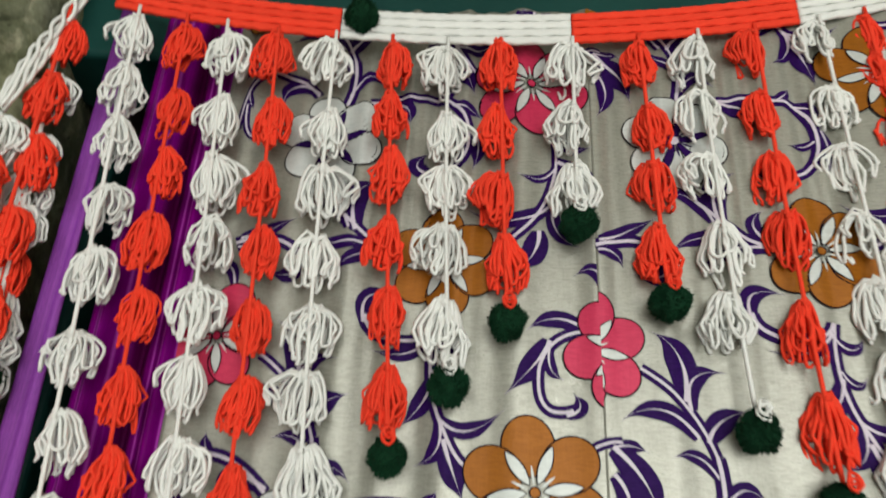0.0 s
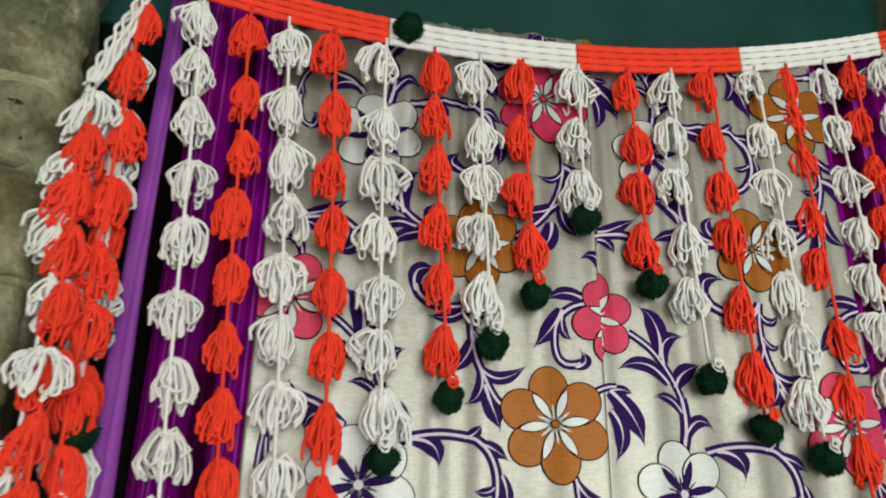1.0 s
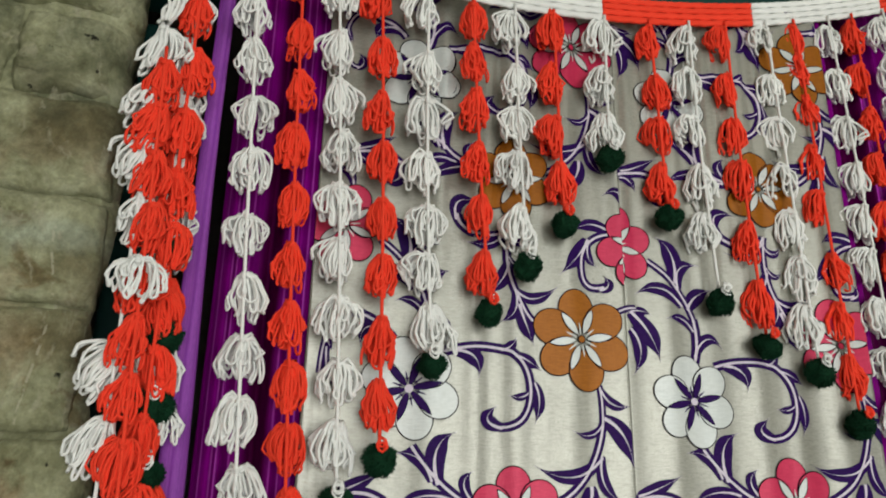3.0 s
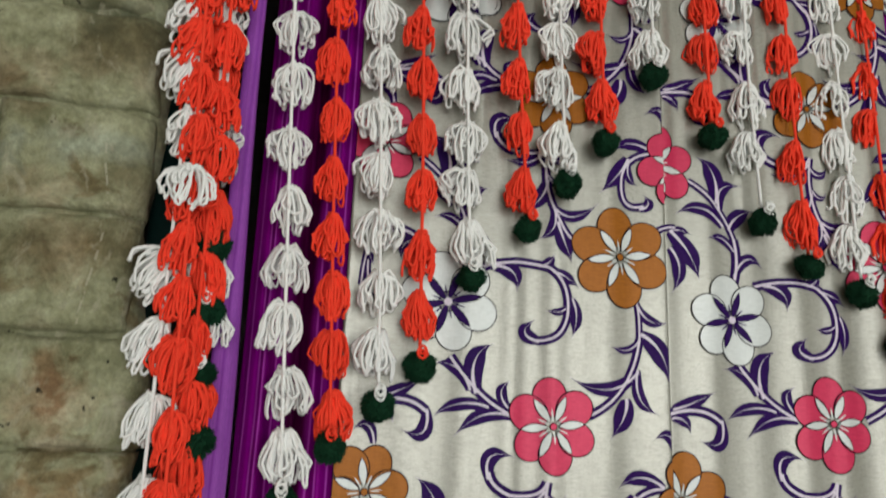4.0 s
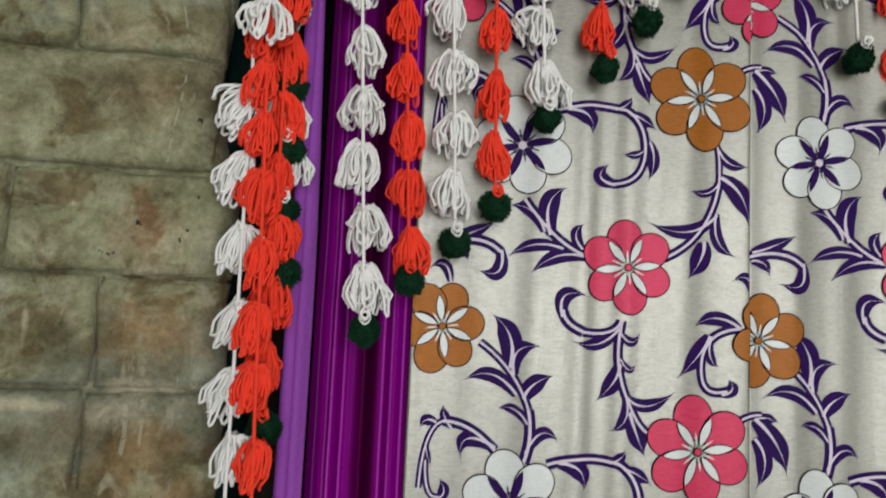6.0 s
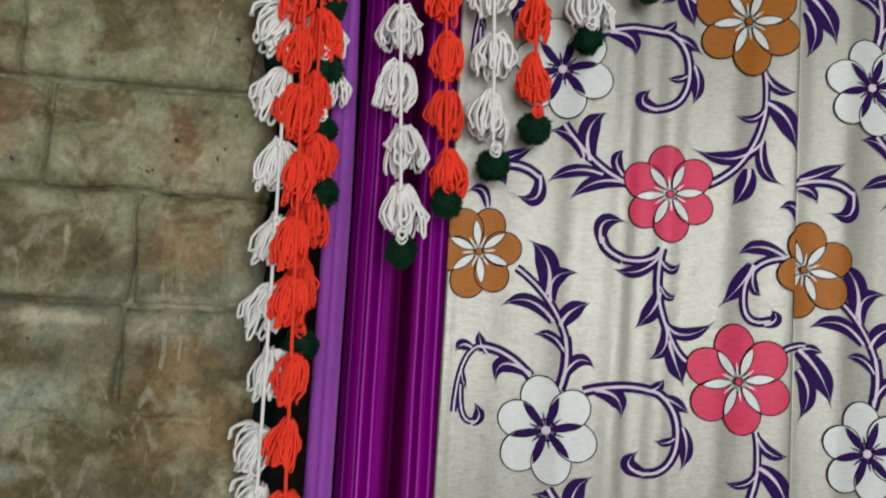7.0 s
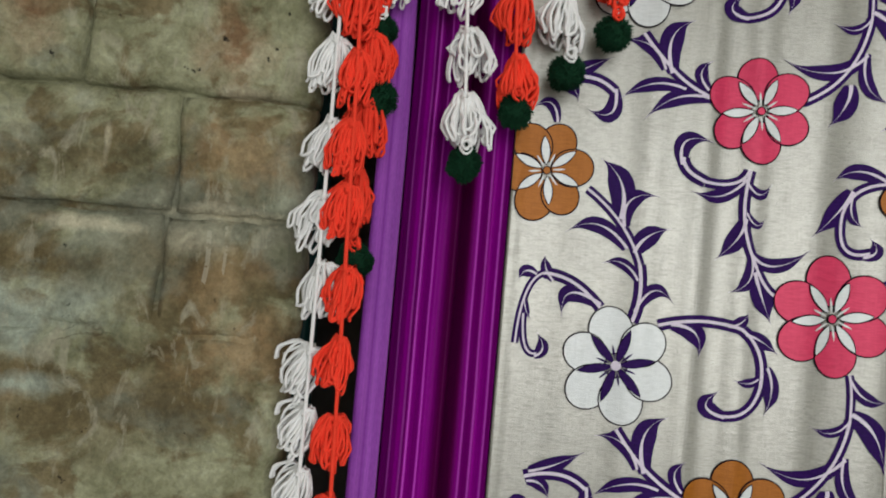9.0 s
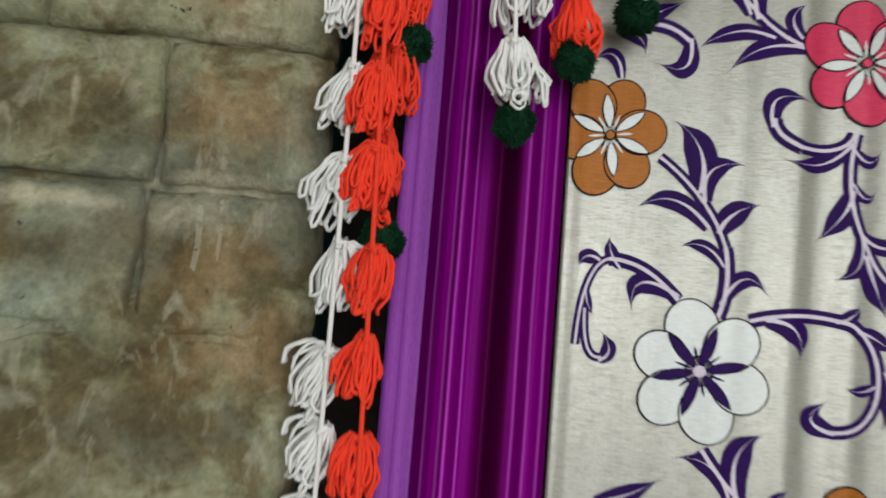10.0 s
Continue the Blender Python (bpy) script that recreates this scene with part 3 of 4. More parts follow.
# each stroke: base, bend and tip of its curve (x, z), and its width in mm: stems below zero, leaves above
MOTIFS = {
    "orange_to_white": [
        (-0.129, 1.4, -0.096, 1.379, -0.084, 1.342, -4.5),
        (-0.084, 1.342, -0.079, 1.317, -0.087, 1.296, -6),
        (-0.102, 1.378, -0.098, 1.41, -0.12, 1.426, 14),
        (-0.097, 1.372, -0.099, 1.399, -0.072, 1.398, 10),
        (-0.088, 1.351, -0.081, 1.367, -0.061, 1.373, 11),
        (-0.095, 1.354, -0.118, 1.379, -0.144, 1.364, 9),
        (-0.085, 1.329, -0.096, 1.346, -0.113, 1.341, 6),
        (-0.085, 1.304, -0.071, 1.33, -0.055, 1.313, 8),
    ],
    "white_curl": [
        (-0.112, 1.305, -0.135, 1.33, -0.159, 1.329, -5.5),
        (-0.159, 1.329, -0.176, 1.323, -0.178, 1.271, -3.5),
        (-0.151, 1.324, -0.159, 1.333, -0.159, 1.344, 6),
        (-0.165, 1.327, -0.175, 1.332, -0.179, 1.322, 7),
        (-0.173, 1.295, -0.173, 1.26, -0.16, 1.264, -3.5),
        (-0.162, 1.262, -0.152, 1.268, -0.161, 1.281, 7),
        (-0.112, 1.307, -0.143, 1.322, -0.142, 1.295, 10),
        (-0.173, 1.31, -0.172, 1.298, -0.167, 1.291, 4),
    ],
    "white_right": [
        (-0.066, 1.295, -0.033, 1.306, -0.002, 1.298, -5.5),
        (-0.002, 1.298, 0.02, 1.284, 0.016, 1.253, -5.5),
        (0.016, 1.253, 0.011, 1.228, -0.013, 1.228, -5),
        (-0.01, 1.228, -0.031, 1.234, -0.014, 1.248, 10),
        (-0.011, 1.299, -0.0, 1.303, 0.003, 1.311, 6),
        (-0.056, 1.296, -0.032, 1.294, -0.033, 1.272, 11),
        (0.002, 1.293, 0.014, 1.291, 0.028, 1.28, 8),
        (0.014, 1.26, 0.007, 1.254, -0.005, 1.257, 5),
        (0.02, 1.269, 0.027, 1.251, 0.02, 1.232, 8),
    ],
    "pink_down": [
        (-0.002, 1.425, -0.011, 1.382, 0.006, 1.35, -5),
        (0.006, 1.35, 0.014, 1.331, 0.023, 1.326, -5),
        (-0.003, 1.414, 0.007, 1.401, 0.015, 1.415, 6),
        (-0.003, 1.391, 0.005, 1.377, 0.012, 1.387, 4.5),
        (-0.004, 1.386, -0.007, 1.368, -0.025, 1.351, 10),
        (0.002, 1.358, 0.006, 1.334, -0.013, 1.326, 8),
        (0.004, 1.357, 0.022, 1.344, 0.047, 1.365, 8),
        (0.007, 1.344, 0.013, 1.324, 0.021, 1.304, 12),
    ],
    "pink_curl": [
        (-0.003, 1.425, -0.007, 1.409, -0.037, 1.413, -5),
        (-0.037, 1.413, -0.055, 1.42, -0.055, 1.432, -6),
        (-0.055, 1.426, -0.059, 1.451, -0.032, 1.445, 10),
        (-0.005, 1.418, -0.022, 1.398, -0.048, 1.405, 8),
    ],
    "pink_up": [
        (0.035, 1.483, 0.079, 1.505, 0.086, 1.556, -5),
        (0.086, 1.556, 0.087, 1.578, 0.084, 1.591, -4),
        (0.084, 1.526, 0.055, 1.5, 0.018, 1.518, 9),
        (0.085, 1.555, 0.074, 1.541, 0.055, 1.549, 5),
        (0.086, 1.587, 0.096, 1.57, 0.114, 1.573, 7),
        (0.087, 1.56, 0.109, 1.547, 0.114, 1.513, 13),
        (0.084, 1.527, 0.081, 1.497, 0.103, 1.487, 8),
        (0.071, 1.5, 0.071, 1.483, 0.055, 1.464, 13),
    ],
    "seam_curl": [
        (0.105, 1.422, 0.078, 1.42, 0.071, 1.395, -5),
        (0.071, 1.395, 0.066, 1.357, 0.094, 1.366, -5),
        (0.089, 1.363, 0.102, 1.367, 0.094, 1.378, 8),
        (0.105, 1.422, 0.082, 1.436, 0.062, 1.421, 9),
        (0.078, 1.415, 0.07, 1.398, 0.047, 1.375, 12),
        (0.079, 1.409, 0.077, 1.392, 0.088, 1.387, 6),
    ],
    "bud": [
        (0.117, 1.453, 0.113, 1.474, 0.097, 1.464, 7),
    ],
    "white_down": [
        (-0.093, 1.532, -0.07, 1.497, -0.036, 1.481, -5.5),
        (-0.075, 1.502, -0.086, 1.527, -0.109, 1.525, 8),
        (-0.068, 1.5, -0.076, 1.533, -0.053, 1.545, 13),
        (-0.057, 1.487, -0.085, 1.494, -0.108, 1.477, 8),
        (-0.036, 1.48, -0.065, 1.485, -0.088, 1.461, 9),
        (-0.039, 1.488, -0.05, 1.503, -0.037, 1.512, 7),
    ],
    "hook": [
        (0.113, 1.488, 0.144, 1.499, 0.162, 1.482, -6),
        (0.162, 1.484, 0.164, 1.457, 0.14, 1.466, 10),
        (0.116, 1.493, 0.135, 1.498, 0.159, 1.511, 8),
        (0.115, 1.484, 0.129, 1.485, 0.133, 1.471, 7),
    ],
    "spray": [
        (0.1, 1.337, 0.113, 1.347, 0.125, 1.346, -4),
        (0.12, 1.342, 0.13, 1.345, 0.141, 1.34, 6),
        (0.118, 1.342, 0.14, 1.323, 0.147, 1.294, 13),
        (0.118, 1.325, 0.133, 1.305, 0.119, 1.28, 10),
    ],
}


def sprig(name, dx, dz, lo, hi):
    p = Print(lo, hi)
    for k, row in enumerate(MOTIFS[name]):
        b = [v + (dx if j % 2 == 0 else dz) for j, v in enumerate(row[:6])]
        w = abs(row[6]) / 1000
        if row[6] < 0:
            p.stroke(b, lambda s: w * 1.75, 4, 1 + 0.3 * k)
            p.stroke(b, lambda s: w * 0.46, 5, 7)
        else:
            bend = (b[2] - b[0]) * (b[5] - b[1]) - (b[3] - b[1]) * (b[4] - b[0])
            side = -1 if bend > 0 else 1
            b[2] += 0.26 * (b[2] - (b[0] + b[4]) / 2)
            b[3] += 0.26 * (b[3] - (b[1] + b[5]) / 2)
            p.stroke(b, lambda s: w * 1.45 * (0.34 + 0.66 * math.sin(math.pi * min(1, s * 1.02 + 0.05)) ** 0.8) * (1 - smoothstep(0.55, 1.0, s) ** 1.5) + 0.0003, 4, 2 + 0.3 * k)
            p.stroke(b, lambda s: w * 0.24 * (1 - smoothstep(0.05, 0.80, s)) + 0.0002, 5, 6.5, 14, side * 0.3)
    p.done("printed_vine", "violet printed vine with pale lilac ribs")


for k in range(-2, 3):
    rise, odd = k * REPEAT, k % 2
    warm, other = ("ochre", "pink") if k % 2 == 0 else ("pink", "ochre")
    for lo, hi, dx, dz in ((FLORAL_L, SEAM, 0.0, 0.0), (SEAM, FLORAL_R, STRIDE, 0.006)):
        z, east = rise + dz, dx > 0
        if east:
            flower((0.1210 - 0.017 * odd, 1.4125 + rise - 0.005 * odd), 0.0430, 0.37, warm, lo, hi, 0.98)
        else:
            flower((-0.1635, 1.4125 + rise), 0.0425, 1.18, warm, lo, hi, 0.81)
            flower((0.1400 - 0.009 * odd, 1.4130 + rise - 0.005 * odd), 0.0430, 0.18, warm, lo, hi)
        flower((-0.097 + dx, 1.260 + rise - 0.003 * east), 0.0460 - 0.003 * east, 1.78, "white", lo, hi, 0.97 - 0.09 * east)
        flower((0.002 + dx - 0.004 * east, 1.473 + rise + 0.012 * east), 0.0440, 1.68, other, lo, hi, 0.90)
        flower((0.067 + dx, 1.312 + z), 0.0480, 1.71, warm if east else other, lo, hi)
        for name in ("orange_to_white", "white_curl", "white_right", "pink_down", "pink_curl", "pink_up", "seam_curl", "bud", "white_down"):
            if not east:
                sprig(name, dx, z, lo, hi)
            elif name in ("orange_to_white", "white_right"):
                sprig(name, dx - 0.006, rise - 0.004, lo, hi)
            elif name != "white_curl":
                sprig(name, dx, z, lo, hi)
    sprig("hook", 0.0, rise, SEAM, FLORAL_R)
    sprig("spray", 0.0, rise, FLORAL_L, SEAM)
    sprig("spray", 0.0, rise, SEAM, FLORAL_R)
    sprig("hook", -STRIDE, rise, FLORAL_L, SEAM)
    sprig("bud", -STRIDE, rise, FLORAL_L, SEAM)

# ---- yarn hanging ----
def tassel_mesh(name, mat, loops, reach, drop, seed, rise=0.004, thick=0.0013, flare=1.0, neck=1.0):
    """Loops of yarn tied behind the cord: each rises a little, turns over and hangs as a drop, and together they make a bell."""
    rng = random.Random(seed)
    verts, faces = [], []
    back = min(0.012, 0.66 * reach)
    for k in range(loops):
        a = 2 * math.pi * (k * 0.382 + rng.uniform(-0.05, 0.05))
        outer = k % 10 < 7
        r = reach * (rng.uniform(0.72, 1.10) if outer else rng.uniform(0.25, 0.65))
        h = drop * (rng.uniform(0.60, 1.00) if outer else rng.uniform(0.84, 1.10))
        if rng.random() < 0.15:
            r, h = r * rng.uniform(1.15, 1.4), h * rng.uniform(0.6, 0.8)
        half = rng.uniform(0.0016, 0.0042) / max(r, 0.006)
        up, tuck = rise * rng.uniform(0.4, 1.3), rng.uniform(0.72, 1.06)
        b = a + 2 * half * rng.choice((-1, 1))

        def at(f, ang, z):
            return (f * r * math.cos(ang), 0.66 * f * r * math.sin(ang) + back * min(1, 1.6 * f * r / reach), z)
        mid = (a + b) / 2
        pts = [(0, 0.001, -0.001), at(0.34 * neck, a, up), at(0.76 * neck, a, 0.4 * up - 0.10 * h), at(0.5 + 0.48 * neck, a, -0.36 * h), at(flare, a, -0.66 * h), at(0.97 * flare * tuck, a, -0.90 * h),
               at(0.93 * flare * tuck, mid, -h), at(0.97 * flare * tuck, b, -0.88 * h), at(0.99 * flare, b, -0.62 * h), at(0.45 + 0.45 * neck, b, -0.33 * h), at(0.60 * neck, b, 0.3 * up - 0.05 * h),
               at(0.25, b, 0.8 * up), (0, 0.001, -0.003)]
        pts = [pts[0]] + [tuple(c + rng.uniform(-0.0016, 0.0016) for c in q) for q in pts[1:-1]] + [pts[-1]]
        tube(spline(pts, 22), thick * rng.uniform(0.9, 1.1), 6, verts, faces)
    # knot at the crown
    for k in range(2):
        ring = [Vector((0.0019 * math.cos(t), 0.0019 * math.sin(t), -0.001 + 0.0015 * k)) for t in (2 * math.pi * j / 8 for j in range(9))]
        tube(ring, 0.0010, 5, verts, faces)
    me = bpy.data.meshes.new(name)
    me.from_pydata(verts, [], faces)
    me.materials.append(mat)
    me.polygons.foreach_set("use_smooth", [True] * len(me.polygons))
    return me


def pompom_mesh(name, radius, seed, spikes=1500):
    rng = random.Random(seed)
    bm = bmesh.new()
    bmesh.ops.create_icosphere(bm, subdivisions=3, radius=radius * 0.90)
    for v in bm.verts:
        v.co *= 1 + 0.22 * noise.noise(v.co * 120 + Vector((seed, 0, 0)))
    verts = [tuple(v.co) for v in bm.verts]
    faces = [tuple(v.index for v in f.verts) for f in bm.faces]
    bm.free()
    for k in range(spikes):
        z = 1 - 2 * (k + 0.5) / spikes
        t = 2.39996 * k
        d = Vector((math.sqrt(1 - z * z) * math.cos(t), math.sqrt(1 - z * z) * math.sin(t), z))
        d = (d + 0.22 * Vector((rng.uniform(-1, 1), rng.uniform(-1, 1), rng.uniform(-1, 1)))).normalized()
        out = radius * rng.uniform(0.92, 1.07) * (1 + 0.22 * noise.noise(d * radius * 0.9 * 120 + Vector((seed, 0, 0))))
        bend = Vector((rng.uniform(-1, 1), rng.uniform(-1, 1), rng.uniform(-1.4, 0.6))) * radius * 0.06
        tube([d * radius * 0.7, d * out + bend], lambda s: 0.0006 - 0.0003 * s, 3, verts, faces)
    me = bpy.data.meshes.new(name)
    me.from_pydata(verts, [], faces)
    me.materials.append(GREEN_YARN)
    return me


WHITE_TASSELS = [tassel_mesh("tassel", WHITE_YARN, n, r, d, k, u, 0.0013, f, q) for k, (n, r, d, u, f, q) in enumerate((
    (19, 0.0190, 0.0350, 0.0050, 1.0, 1.0), (17, 0.0202, 0.0335, 0.0060, 0.95, 1.0), (18, 0.0165, 0.0385, 0.0040, 1.08, 0.85), (19, 0.0192, 0.0345, 0.0055, 1.0, 1.05), (18, 0.0184, 0.0360, 0.0050, 0.93, 0.95),
    (17, 0.0196, 0.0365, 0.0045, 1.06, 0.9), (18, 0.0158, 0.0395, 0.0035, 1.1, 0.8), (20, 0.0188, 0.0330, 0.0065, 0.95, 1.05), (16, 0.0205, 0.0325, 0.0055, 1.0, 1.0),
    (18, 0.0186, 0.0355, 0.0050, 1.0, 1.0), (17, 0.0194, 0.0340, 0.0055, 0.97, 1.05)))]
ORANGE_TASSELS = [tassel_mesh("tassel", ORANGE_YARN, n, r, d, 20 + k, u, 0.00118, f, q) for k, (n, r, d, u, f, q) in enumerate((
    (24, 0.0128, 0.0380, 0.0035, 1.06, 0.85), (25, 0.0138, 0.0370, 0.0040, 1.02, 0.95), (24, 0.0118, 0.0400, 0.0025, 1.16, 0.7), (25, 0.0146, 0.0355, 0.0040, 1.0, 1.0), (24, 0.0124, 0.0385, 0.0025, 1.18, 0.72),
    (26, 0.0136, 0.0372, 0.0035, 1.04, 0.9), (25, 0.0130, 0.0378, 0.0030, 1.12, 0.8), (24, 0.0140, 0.0362, 0.0040, 1.0, 0.95)))]
POMPOMS = [pompom_mesh("pompom", 0.0136, s) for s in (1, 2, 3)]
LAST_TASSEL = {"white": tassel_mesh("tassel", WHITE_YARN, 24, 0.0178, 0.0400, 41, 0.004, 0.0013, 1.2, 0.8), "orange": tassel_mesh("tassel", ORANGE_YARN, 28, 0.0128, 0.0395, 42, 0.003, 0.00118, 1.22, 0.7)}

def knot_mesh(mat, seed):
    """Small loose loops where a cord is tied to its pompom."""
    rng = random.Random(seed)
    verts, faces = [], []
    for k in range(3):
        a, r = rng.uniform(0, 6.28), rng.uniform(0.0026, 0.0042)
        ring = [Vector((r * math.cos(t + a) + rng.uniform(-0.0006, 0.0006), -0.004 + 0.002 * math.sin(2 * t + a), 1.3 * r * math.sin(t + a) - 0.002 * k)) for t in (2 * math.pi * j / 11 for j in range(12))]
        tube(ring, 0.0011, 6, verts, faces)
    me = bpy.data.meshes.new("knot")
    me.from_pydata(verts, [], faces)
    me.materials.append(mat)
    me.polygons.foreach_set("use_smooth", [True] * len(me.polygons))
    return me


KNOTS = {"white": knot_mesh(WHITE_YARN, 3), "orange": knot_mesh(ORANGE_YARN, 4)}
hanging = tagged(new("door_hanging"), "handmade orange and white yarn door hanging with tassels and green pompoms", "door hanging")
rng = random.Random(7)


def strand(colour, top, foot, heights, flop=0.0, grow=1.0, taper=0.0, slim=False):
    """A yarn cord with tassels one under another and a green pompom at its foot."""
    top, foot = Vector(top), Vector(foot)
    mat = WHITE_YARN if colour == "white" else ORANGE_YARN
    verts, faces = [], []
    bow = Vector((rng.uniform(-0.003, 0.003), 0, 0))
    path = [top.lerp(foot, s) + bow * math.sin(math.pi * s) for s in (k / 24 for k in range(25))]
    tube(path, 0.0016, 6, verts, faces)
    cord = link("cord", verts, faces, mat, hanging, colour + " yarn cord")
    for k, z in enumerate(heights):
        s = (top.z - z) / (top.z - foot.z)
        at = top.lerp(foot, s) + bow * math.sin(math.pi * s)
        last = k == len(heights) - 1
        pool = [WHITE_TASSELS[2], WHITE_TASSELS[6]] if slim else WHITE_TASSELS if colour == "white" else ORANGE_TASSELS
        me = LAST_TASSEL[colour] if last else rng.choice(pool)
        ob = new("tassel", me)
        size = (grow - taper * k / len(heights)) * rng.uniform(0.95, 1.06)
        lean = rng.uniform(-7, 7) + flop * rng.uniform(0.6, 1.3)
        ob.matrix_world = (pose(at.x + rng.uniform(-0.0015, 0.0015), at.y, at.z, rng.uniform(-6, 6), lean, 0)
                           @ pose(0, 0, 0, 0, 0, rng.uniform(-22, 22)) @ Matrix.Diagonal((size * rng.choice((-1, 1)), size, size * rng.uniform(0.95, 1.05), 1)))
        ob.parent = cord
    ob = new("pompom", rng.choice(POMPOMS))
    size = rng.uniform(0.92, 1.12)
    ob.matrix_world = pose(foot.x, foot.y, foot.z, rng.uniform(0, 360), rng.uniform(0, 360), 0) @ Matrix.Diagonal((size, size, size * rng.uniform(0.88, 1.0), 1))
    ob.parent = cord
    tagged(ob, "dark green yarn pompom")
    knot = new("knot", KNOTS[colour])
    knot.matrix_world = pose(foot.x, foot.y - 0.007, foot.z + 0.014)
    knot.parent = cord
    return cord


def band_z(x):
    return 1.981 + 0.36 * x * x


def band_y(x):
    return 0.447 - 0.035 * x


def fringe(colour, x0, x1, z1, *tops):
    """One strand of the fringe, from the band down to its pompom. tops: where its tassels begin."""
    strand(colour, (x0, band_y(x0) - 0.004, band_z(x0) + 0.004), (x1, min(0.460, 0.452 - 0.075 * x1), z1), [z - 0.004 for z in tops])


fringe("white", -0.268, -0.233, 1.407, 2.003, 1.952, 1.901, 1.839, 1.786, 1.725, 1.671, 1.617, 1.567, 1.513, 1.463)
fringe("orange", -0.225, -0.197, 1.45, 1.993, 1.929, 1.874, 1.817, 1.758, 1.703, 1.651, 1.598, 1.546, 1.497)
fringe("white", -0.190, -0.159, 1.485, 1.984, 1.924, 1.870, 1.816, 1.763, 1.711, 1.655, 1.599, 1.550)
fringe("orange", -0.146, -0.125, 1.52, 1.985, 1.922, 1.864, 1.810, 1.753, 1.699, 1.643, 1.588)
fringe("white", -0.097, -0.082, 1.601, 1.979, 1.914, 1.861, 1.803, 1.751, 1.704, 1.656)
fringe("orange", -0.050, -0.029, 1.651, 1.979, 1.933, 1.881, 1.823, 1.767, 1.712)
fringe("white", -0.004, 0.008, 1.698, 1.975, 1.914, 1.865, 1.815, 1.760)
fringe("orange", 0.039, 0.047, 1.744, 1.984, 1.922, 1.860, 1.811)
fringe("white", 0.098, 0.098, 1.82, 1.982, 1.927, 1.872)
fringe("orange", 0.152, 0.158, 1.76, 1.986, 1.925, 1.873, 1.822)
fringe("white", 0.201, 0.206, 1.675, 1.993, 1.937, 1.881, 1.824, 1.770)
fringe("orange", 0.248, 0.252, 1.634, 2.000, 1.940, 1.883, 1.833, 1.766, 1.702)
fringe("white", 0.302, 0.306, 1.61, 2.011, 1.945, 1.891, 1.835, 1.782, 1.732, 1.679)
fringe("orange", 0.341, 0.343, 1.561, 2.020, 1.980, 1.928, 1.864, 1.808, 1.739, 1.685, 1.631)
fringe("white", 0.391, 0.394, 1.5, 2.026, 1.968, 1.904, 1.849, 1.798, 1.747, 1.690, 1.640, 1.590)
fringe("orange", 0.426, 0.434, 1.455, 2.042, 1.981, 1.924, 1.864, 1.803, 1.752, 1.700, 1.650, 1.600, 1.540)
fringe("white", 0.474, 0.478, 1.41, 2.055, 2.002, 1.949, 1.896, 1.843, 1.790, 1.737, 1.684, 1.631, 1.578, 1.525)
fringe("orange", 0.515, 0.515, 1.37, 2.070, 2.016, 1.962, 1.908, 1.854, 1.800, 1.746, 1.692, 1.638, 1.584, 1.530, 1.476)

# strands that hang bunched together at the corner
strand("white", (-0.341, 0.432, 1.90), (-0.332, 0.438, 1.04), [1.880, 1.826, 1.772, 1.722, 1.597, 1.542, 1.484, 1.424, 1.368, 1.318, 1.256, 1.213, 1.170, 1.118, 1.075], flop=20, grow=1.05, taper=0.16, slim=True)
strand("orange", (-0.333, 0.425, 1.858), (-0.304, 0.427, 1.02), [1.843, 1.801, 1.758, 1.712, 1.664, 1.621, 1.576, 1.526, 1.473, 1.421, 1.374, 1.316, 1.267, 1.210, 1.155, 1.10, 1.06], flop=8, grow=1.06, taper=0.12)
strand("orange", (-0.314, 0.436, 2.00), (-0.309, 0.454, 1.325), [1.975, 1.925, 1.868, 1.806, 1.752, 1.702, 1.646, 1.598, 1.545, 1.495, 1.442, 1.39], flop=-3, grow=1.0)
strand("white", (-0.322, 0.446, 1.98), (-0.309, 0.462, 1.690), [1.93, 1.875, 1.815, 1.75], flop=6, grow=0.9)
strand("white", (-0.325, 0.450, 1.95), (-0.307, 0.464, 1.557), [1.84, 1.70, 1.61], grow=0.9)
strand("orange", (-0.325, 0.452, 1.95), (-0.304, 0.464, 1.452), [1.82, 1.66, 1.50], grow=0.85)
strand("orange", (-0.324, 0.452, 1.95), (-0.308, 0.464, 1.612), [1.78, 1.66], grow=0.85)
strand("white", (-0.327, 0.453, 1.95), (-0.306, 0.465, 1.505), [1.72, 1.56], grow=0.8)


# a frayed white tassel that flops over the bunch
ob = new("tassel", WHITE_TASSELS[8])
ob.matrix_world = pose(-0.325, 0.405, 1.660, 0, 8, 0) @ Matrix.Diagonal((1.0, 0.9, 0.86, 1))
ob.parent = hanging


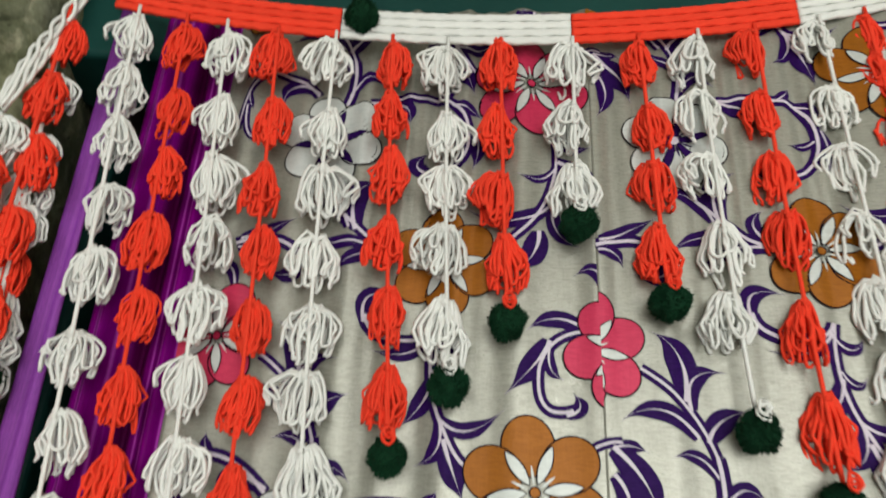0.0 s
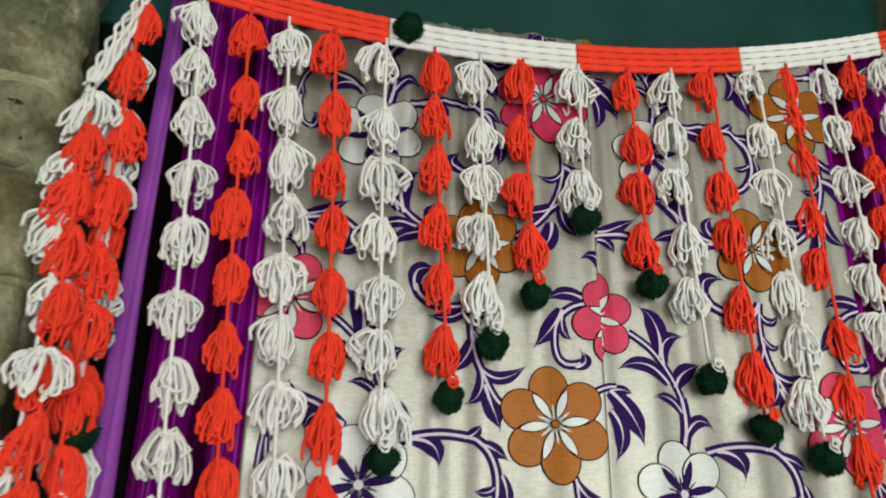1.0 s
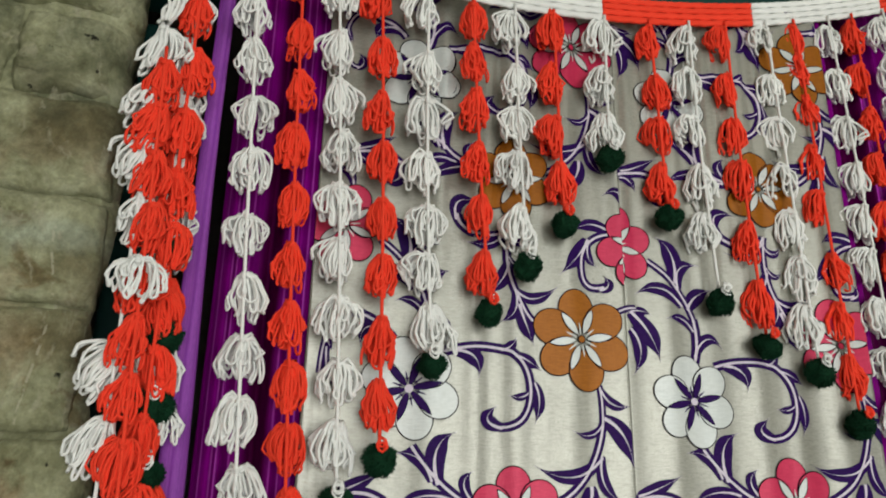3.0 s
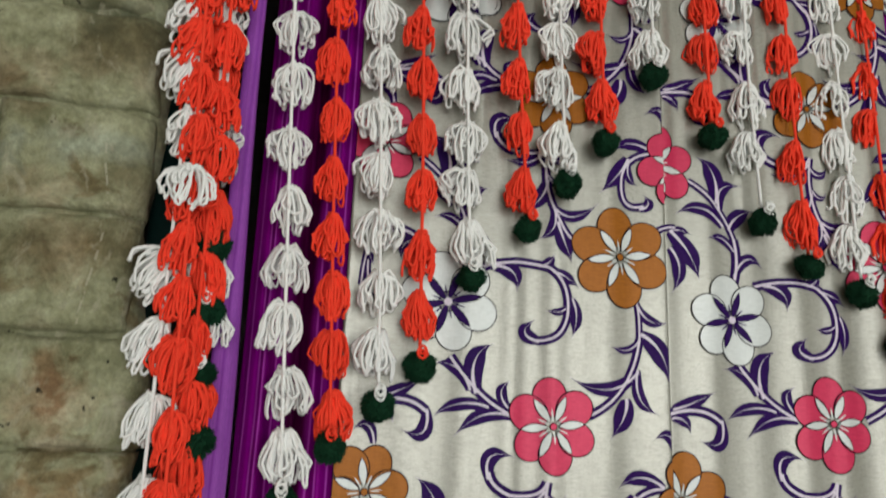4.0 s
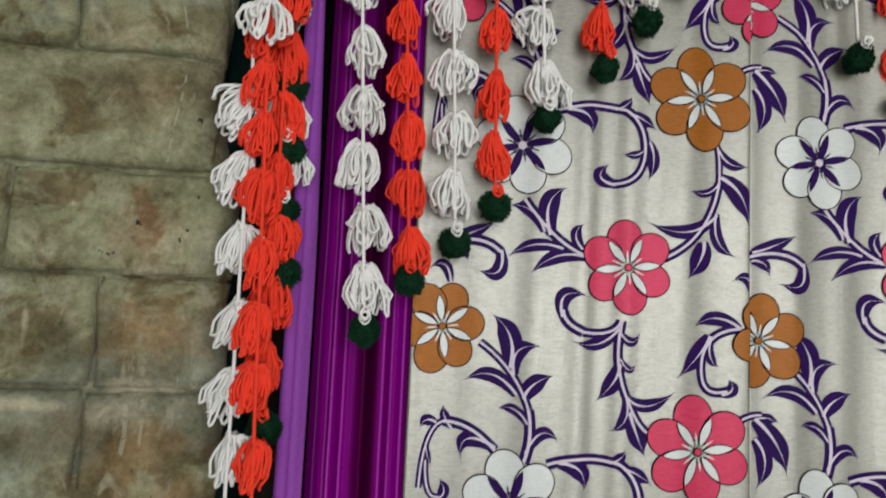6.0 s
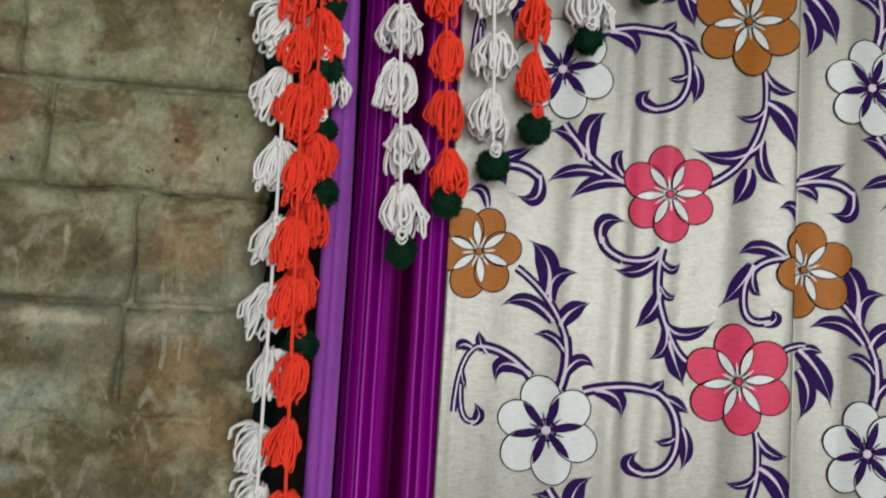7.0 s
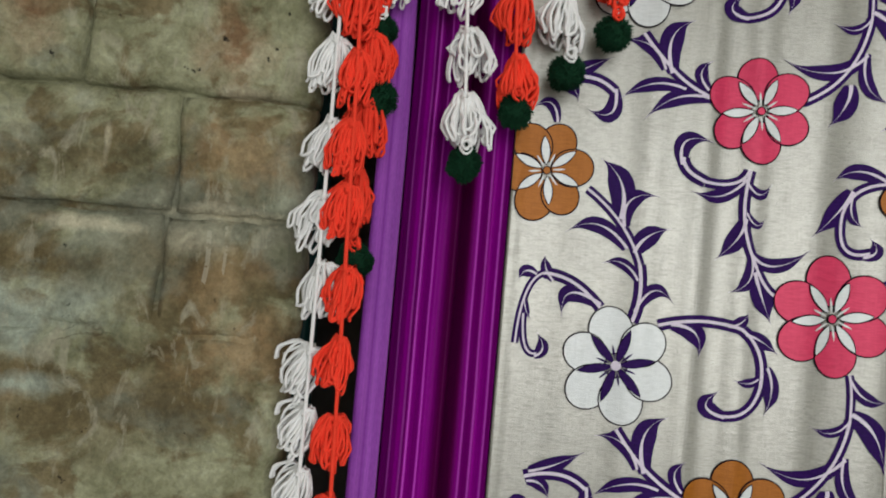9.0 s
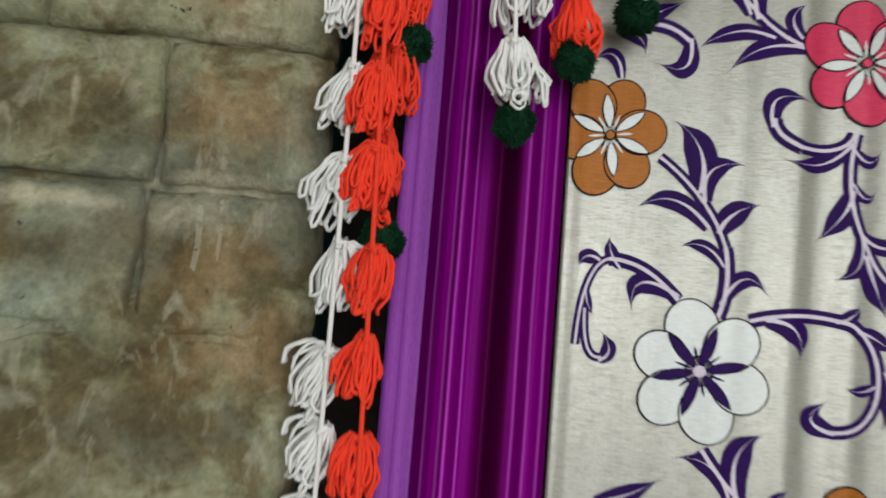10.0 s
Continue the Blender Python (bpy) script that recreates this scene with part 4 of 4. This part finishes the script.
# crocheted band in orange and white lengths
def band_piece(x0, x1, mat, label):
    """Four rows of flat stitches with open slits between the rows."""
    rows, height = 4, 0.0315
    stitches = max(2, round((x1 - x0) / 0.0215))
    r = random.Random(int(x0 * 1000))
    ob = new("band_length")
    ob.parent = hanging
    tagged(ob, label)
    pitch = height / rows
    for row in range(rows):
        verts, faces = [], []
        shift = 0.08 * row + r.uniform(-0.05, 0.05)
        count, ring = stitches * 8, 10
        for k in range(count + 1):
            x = x0 + (x1 - x0) * k / count
            open_ = abs(math.sin(math.pi * (k / 8 + shift))) ** 0.7
            high = pitch * (0.56 - 0.13 * open_) + r.uniform(-0.00015, 0.00015)
            mid = band_z(x) + pitch * (row + 0.5) + 0.0003 * math.sin(k * 1.7 + row)
            for j in range(ring):
                t = 2 * math.pi * j / ring
                c, q = math.cos(t), math.sin(t)
                verts.append((x, band_y(x) - (0.0016 + 0.0009 * open_) * abs(c) ** 0.6 * (1 if c > 0 else -1), mid + high * abs(q) ** 0.7 * (1 if q > 0 else -1)))
        for k in range(count):
            for j in range(ring):
                a, b = k * ring + j, k * ring + (j + 1) % ring
                faces.append((a, a + ring, b + ring, b))
        faces.append(tuple(range(ring)))
        faces.append(tuple(range(len(verts) - 1, len(verts) - ring - 1, -1)))
        link("crochet_cord", verts, faces, mat, ob)
    return ob


for x0, x1, mat, label in ((-0.292, -0.0955, ORANGE_YARN, "orange crocheted length of band"), (-0.0945, 0.0975, WHITE_YARN, "white crocheted length of band"),
                           (0.0985, 0.2875, ORANGE_YARN, "orange crocheted length of band"), (0.2885, 0.4745, WHITE_YARN, "white crocheted length of band"),
                           (0.4755, 0.585, ORANGE_YARN, "orange crocheted length of band")):
    band_piece(x0, x1, mat, label)
for x in (-0.077,):
    ob = new("pompom", POMPOMS[1])
    ob.matrix_world = pose(x, band_y(x) - 0.008, band_z(x) + 0.019, 30, 10, 0) @ Matrix.Diagonal((1, 1, 1.1, 1))
    ob.parent = hanging
    tagged(ob, "dark green yarn pompom on the band")


# twisted white end of the band at the corner
def twisted_end():
    end = new("band_end")
    end.parent = hanging
    tagged(end, "twisted white end of the band")
    for turn in range(7):
        verts, faces, pts = [], [], []
        for k in range(40):
            s = k / 39
            a = turn * math.pi * 2 / 7 + 7 * s + 0.5 * math.sin(11 * s + turn)
            c = Vector((-0.300, 0.440, 2.045)).lerp(Vector((-0.338, 0.430, 1.885)), s)
            pts.append(c + Vector((0.0050 * (1 + 0.5 * math.sin(23 * s + 2 * turn)) * math.cos(a), 0.0045 * math.sin(a), 0)))
        tube(pts, 0.0016, 6, verts, faces)
        link("ply", verts, faces, WHITE_YARN, end)


twisted_end()
# string on which band and curtain hang, tied to nails in the frame
verts, faces = [], []
tube([Vector((x, 0.5 - 0.1 * x, curtain_top(x) - 0.004)) for x in [-0.34 + 0.02 * k for k in range(47)]], 0.002, 6, verts, faces)
tagged(link("curtain_string", verts, faces, MORTAR), "thin sagging string that carries the curtain", "string")


# ---- bricks of the wall, with worn edges and uneven faces ----
def brick_mesh(x0, x1, z0, z1, seed, worn, end):
    nx, nz = max(6, round((x1 - x0) / 0.006)), max(6, round((z1 - z0) / 0.006))
    verts, faces = [], []
    proud = 0.0030 * random.Random(seed).uniform(-0.6, 1.0)
    for k in range(nz + 1):
        for i in range(nx + 1):
            x, z = x0 + (x1 - x0) * i / nx, z0 + (z1 - z0) * k / nz
            e = min(x - x0, x1 - x, z - z0, z1 - z)
            x += 0.004 * worn * rough(z, 0.1 * seed, 20, seed) * (1 if i in (0, nx) else 0)
            z += 0.0035 * worn * rough(x, 0.1 * seed, 20, seed + 5) * (1 if k in (0, nz) else 0)
            y = WALL_Y - proud + 0.0014 * worn ** 2.2 * rough(x, z, 22, seed) + 0.0011 * rough(x, z, 75, seed + 2.0)
            y += (0.0055 * worn - 0.002) * (1 - smoothstep(0, 0.0045 * worn, e)) ** 2
            if end:
                y += (0.010 + 0.012 * (worn - 1)) * (1 - smoothstep(0, 0.016 + 0.010 * worn, x1 - x)) ** 2
            verts.append((x, y, z))
    w = nx + 1
    for k in range(nz):
        for i in range(nx):
            a = k * w + i
            faces.append((a, a + 1, a + w + 1, a + w))
    rim = [i for i in range(w)] + [k * w + nx for k in range(1, nz + 1)] + [nz * w + i for i in range(nx - 1, -1, -1)] + [k * w for k in range(nz - 1, 0, -1)]
    n = len(verts)
    verts += [(verts[j][0], max(WALL_Y + 0.026, verts[j][1] + 0.004), verts[j][2]) for j in rim]
    for j in range(len(rim)):
        a, b = rim[j], rim[(j + 1) % len(rim)]
        faces.append((b, a, n + j, n + (j + 1) % len(rim)))
    return verts, faces


COURSES = [0.97, 1.065, 1.160, 1.256, 1.349, 1.443, 1.533, 1.634, 1.730, 1.822, 1.912, 2.005, 2.10, 2.195, 2.29]
FIRST = [0.19, 0.10, 0.19, 0.105, 0.100, 0.179, 0.205, 0.138, 0.21, 0.115, 0.19, 0.10, 0.2, 0.1]
for k in range(len(COURSES) - 1):
    right = OPEN_L - 0.001 - wall_end(COURSES[k] + 0.045) - random.Random(k + 40).uniform(0.0, 0.006)
    length = right + 0.353 + FIRST[k]
    seed = 10 * k + 1
    worn = 1.0 + 1.1 * smoothstep(1.7, 1.85, COURSES[k])
    while right > -1.0:
        left = right - length
        end = right > -0.40
        v, f = brick_mesh(left + 0.0019 * worn, right - 0.0018 * worn, COURSES[k] + 0.0024 * worn, COURSES[k + 1] - 0.0024 * worn, seed, worn, end)
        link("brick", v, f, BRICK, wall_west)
        right, length, seed = left, 0.205 + 0.01 * math.sin(seed), seed + 1
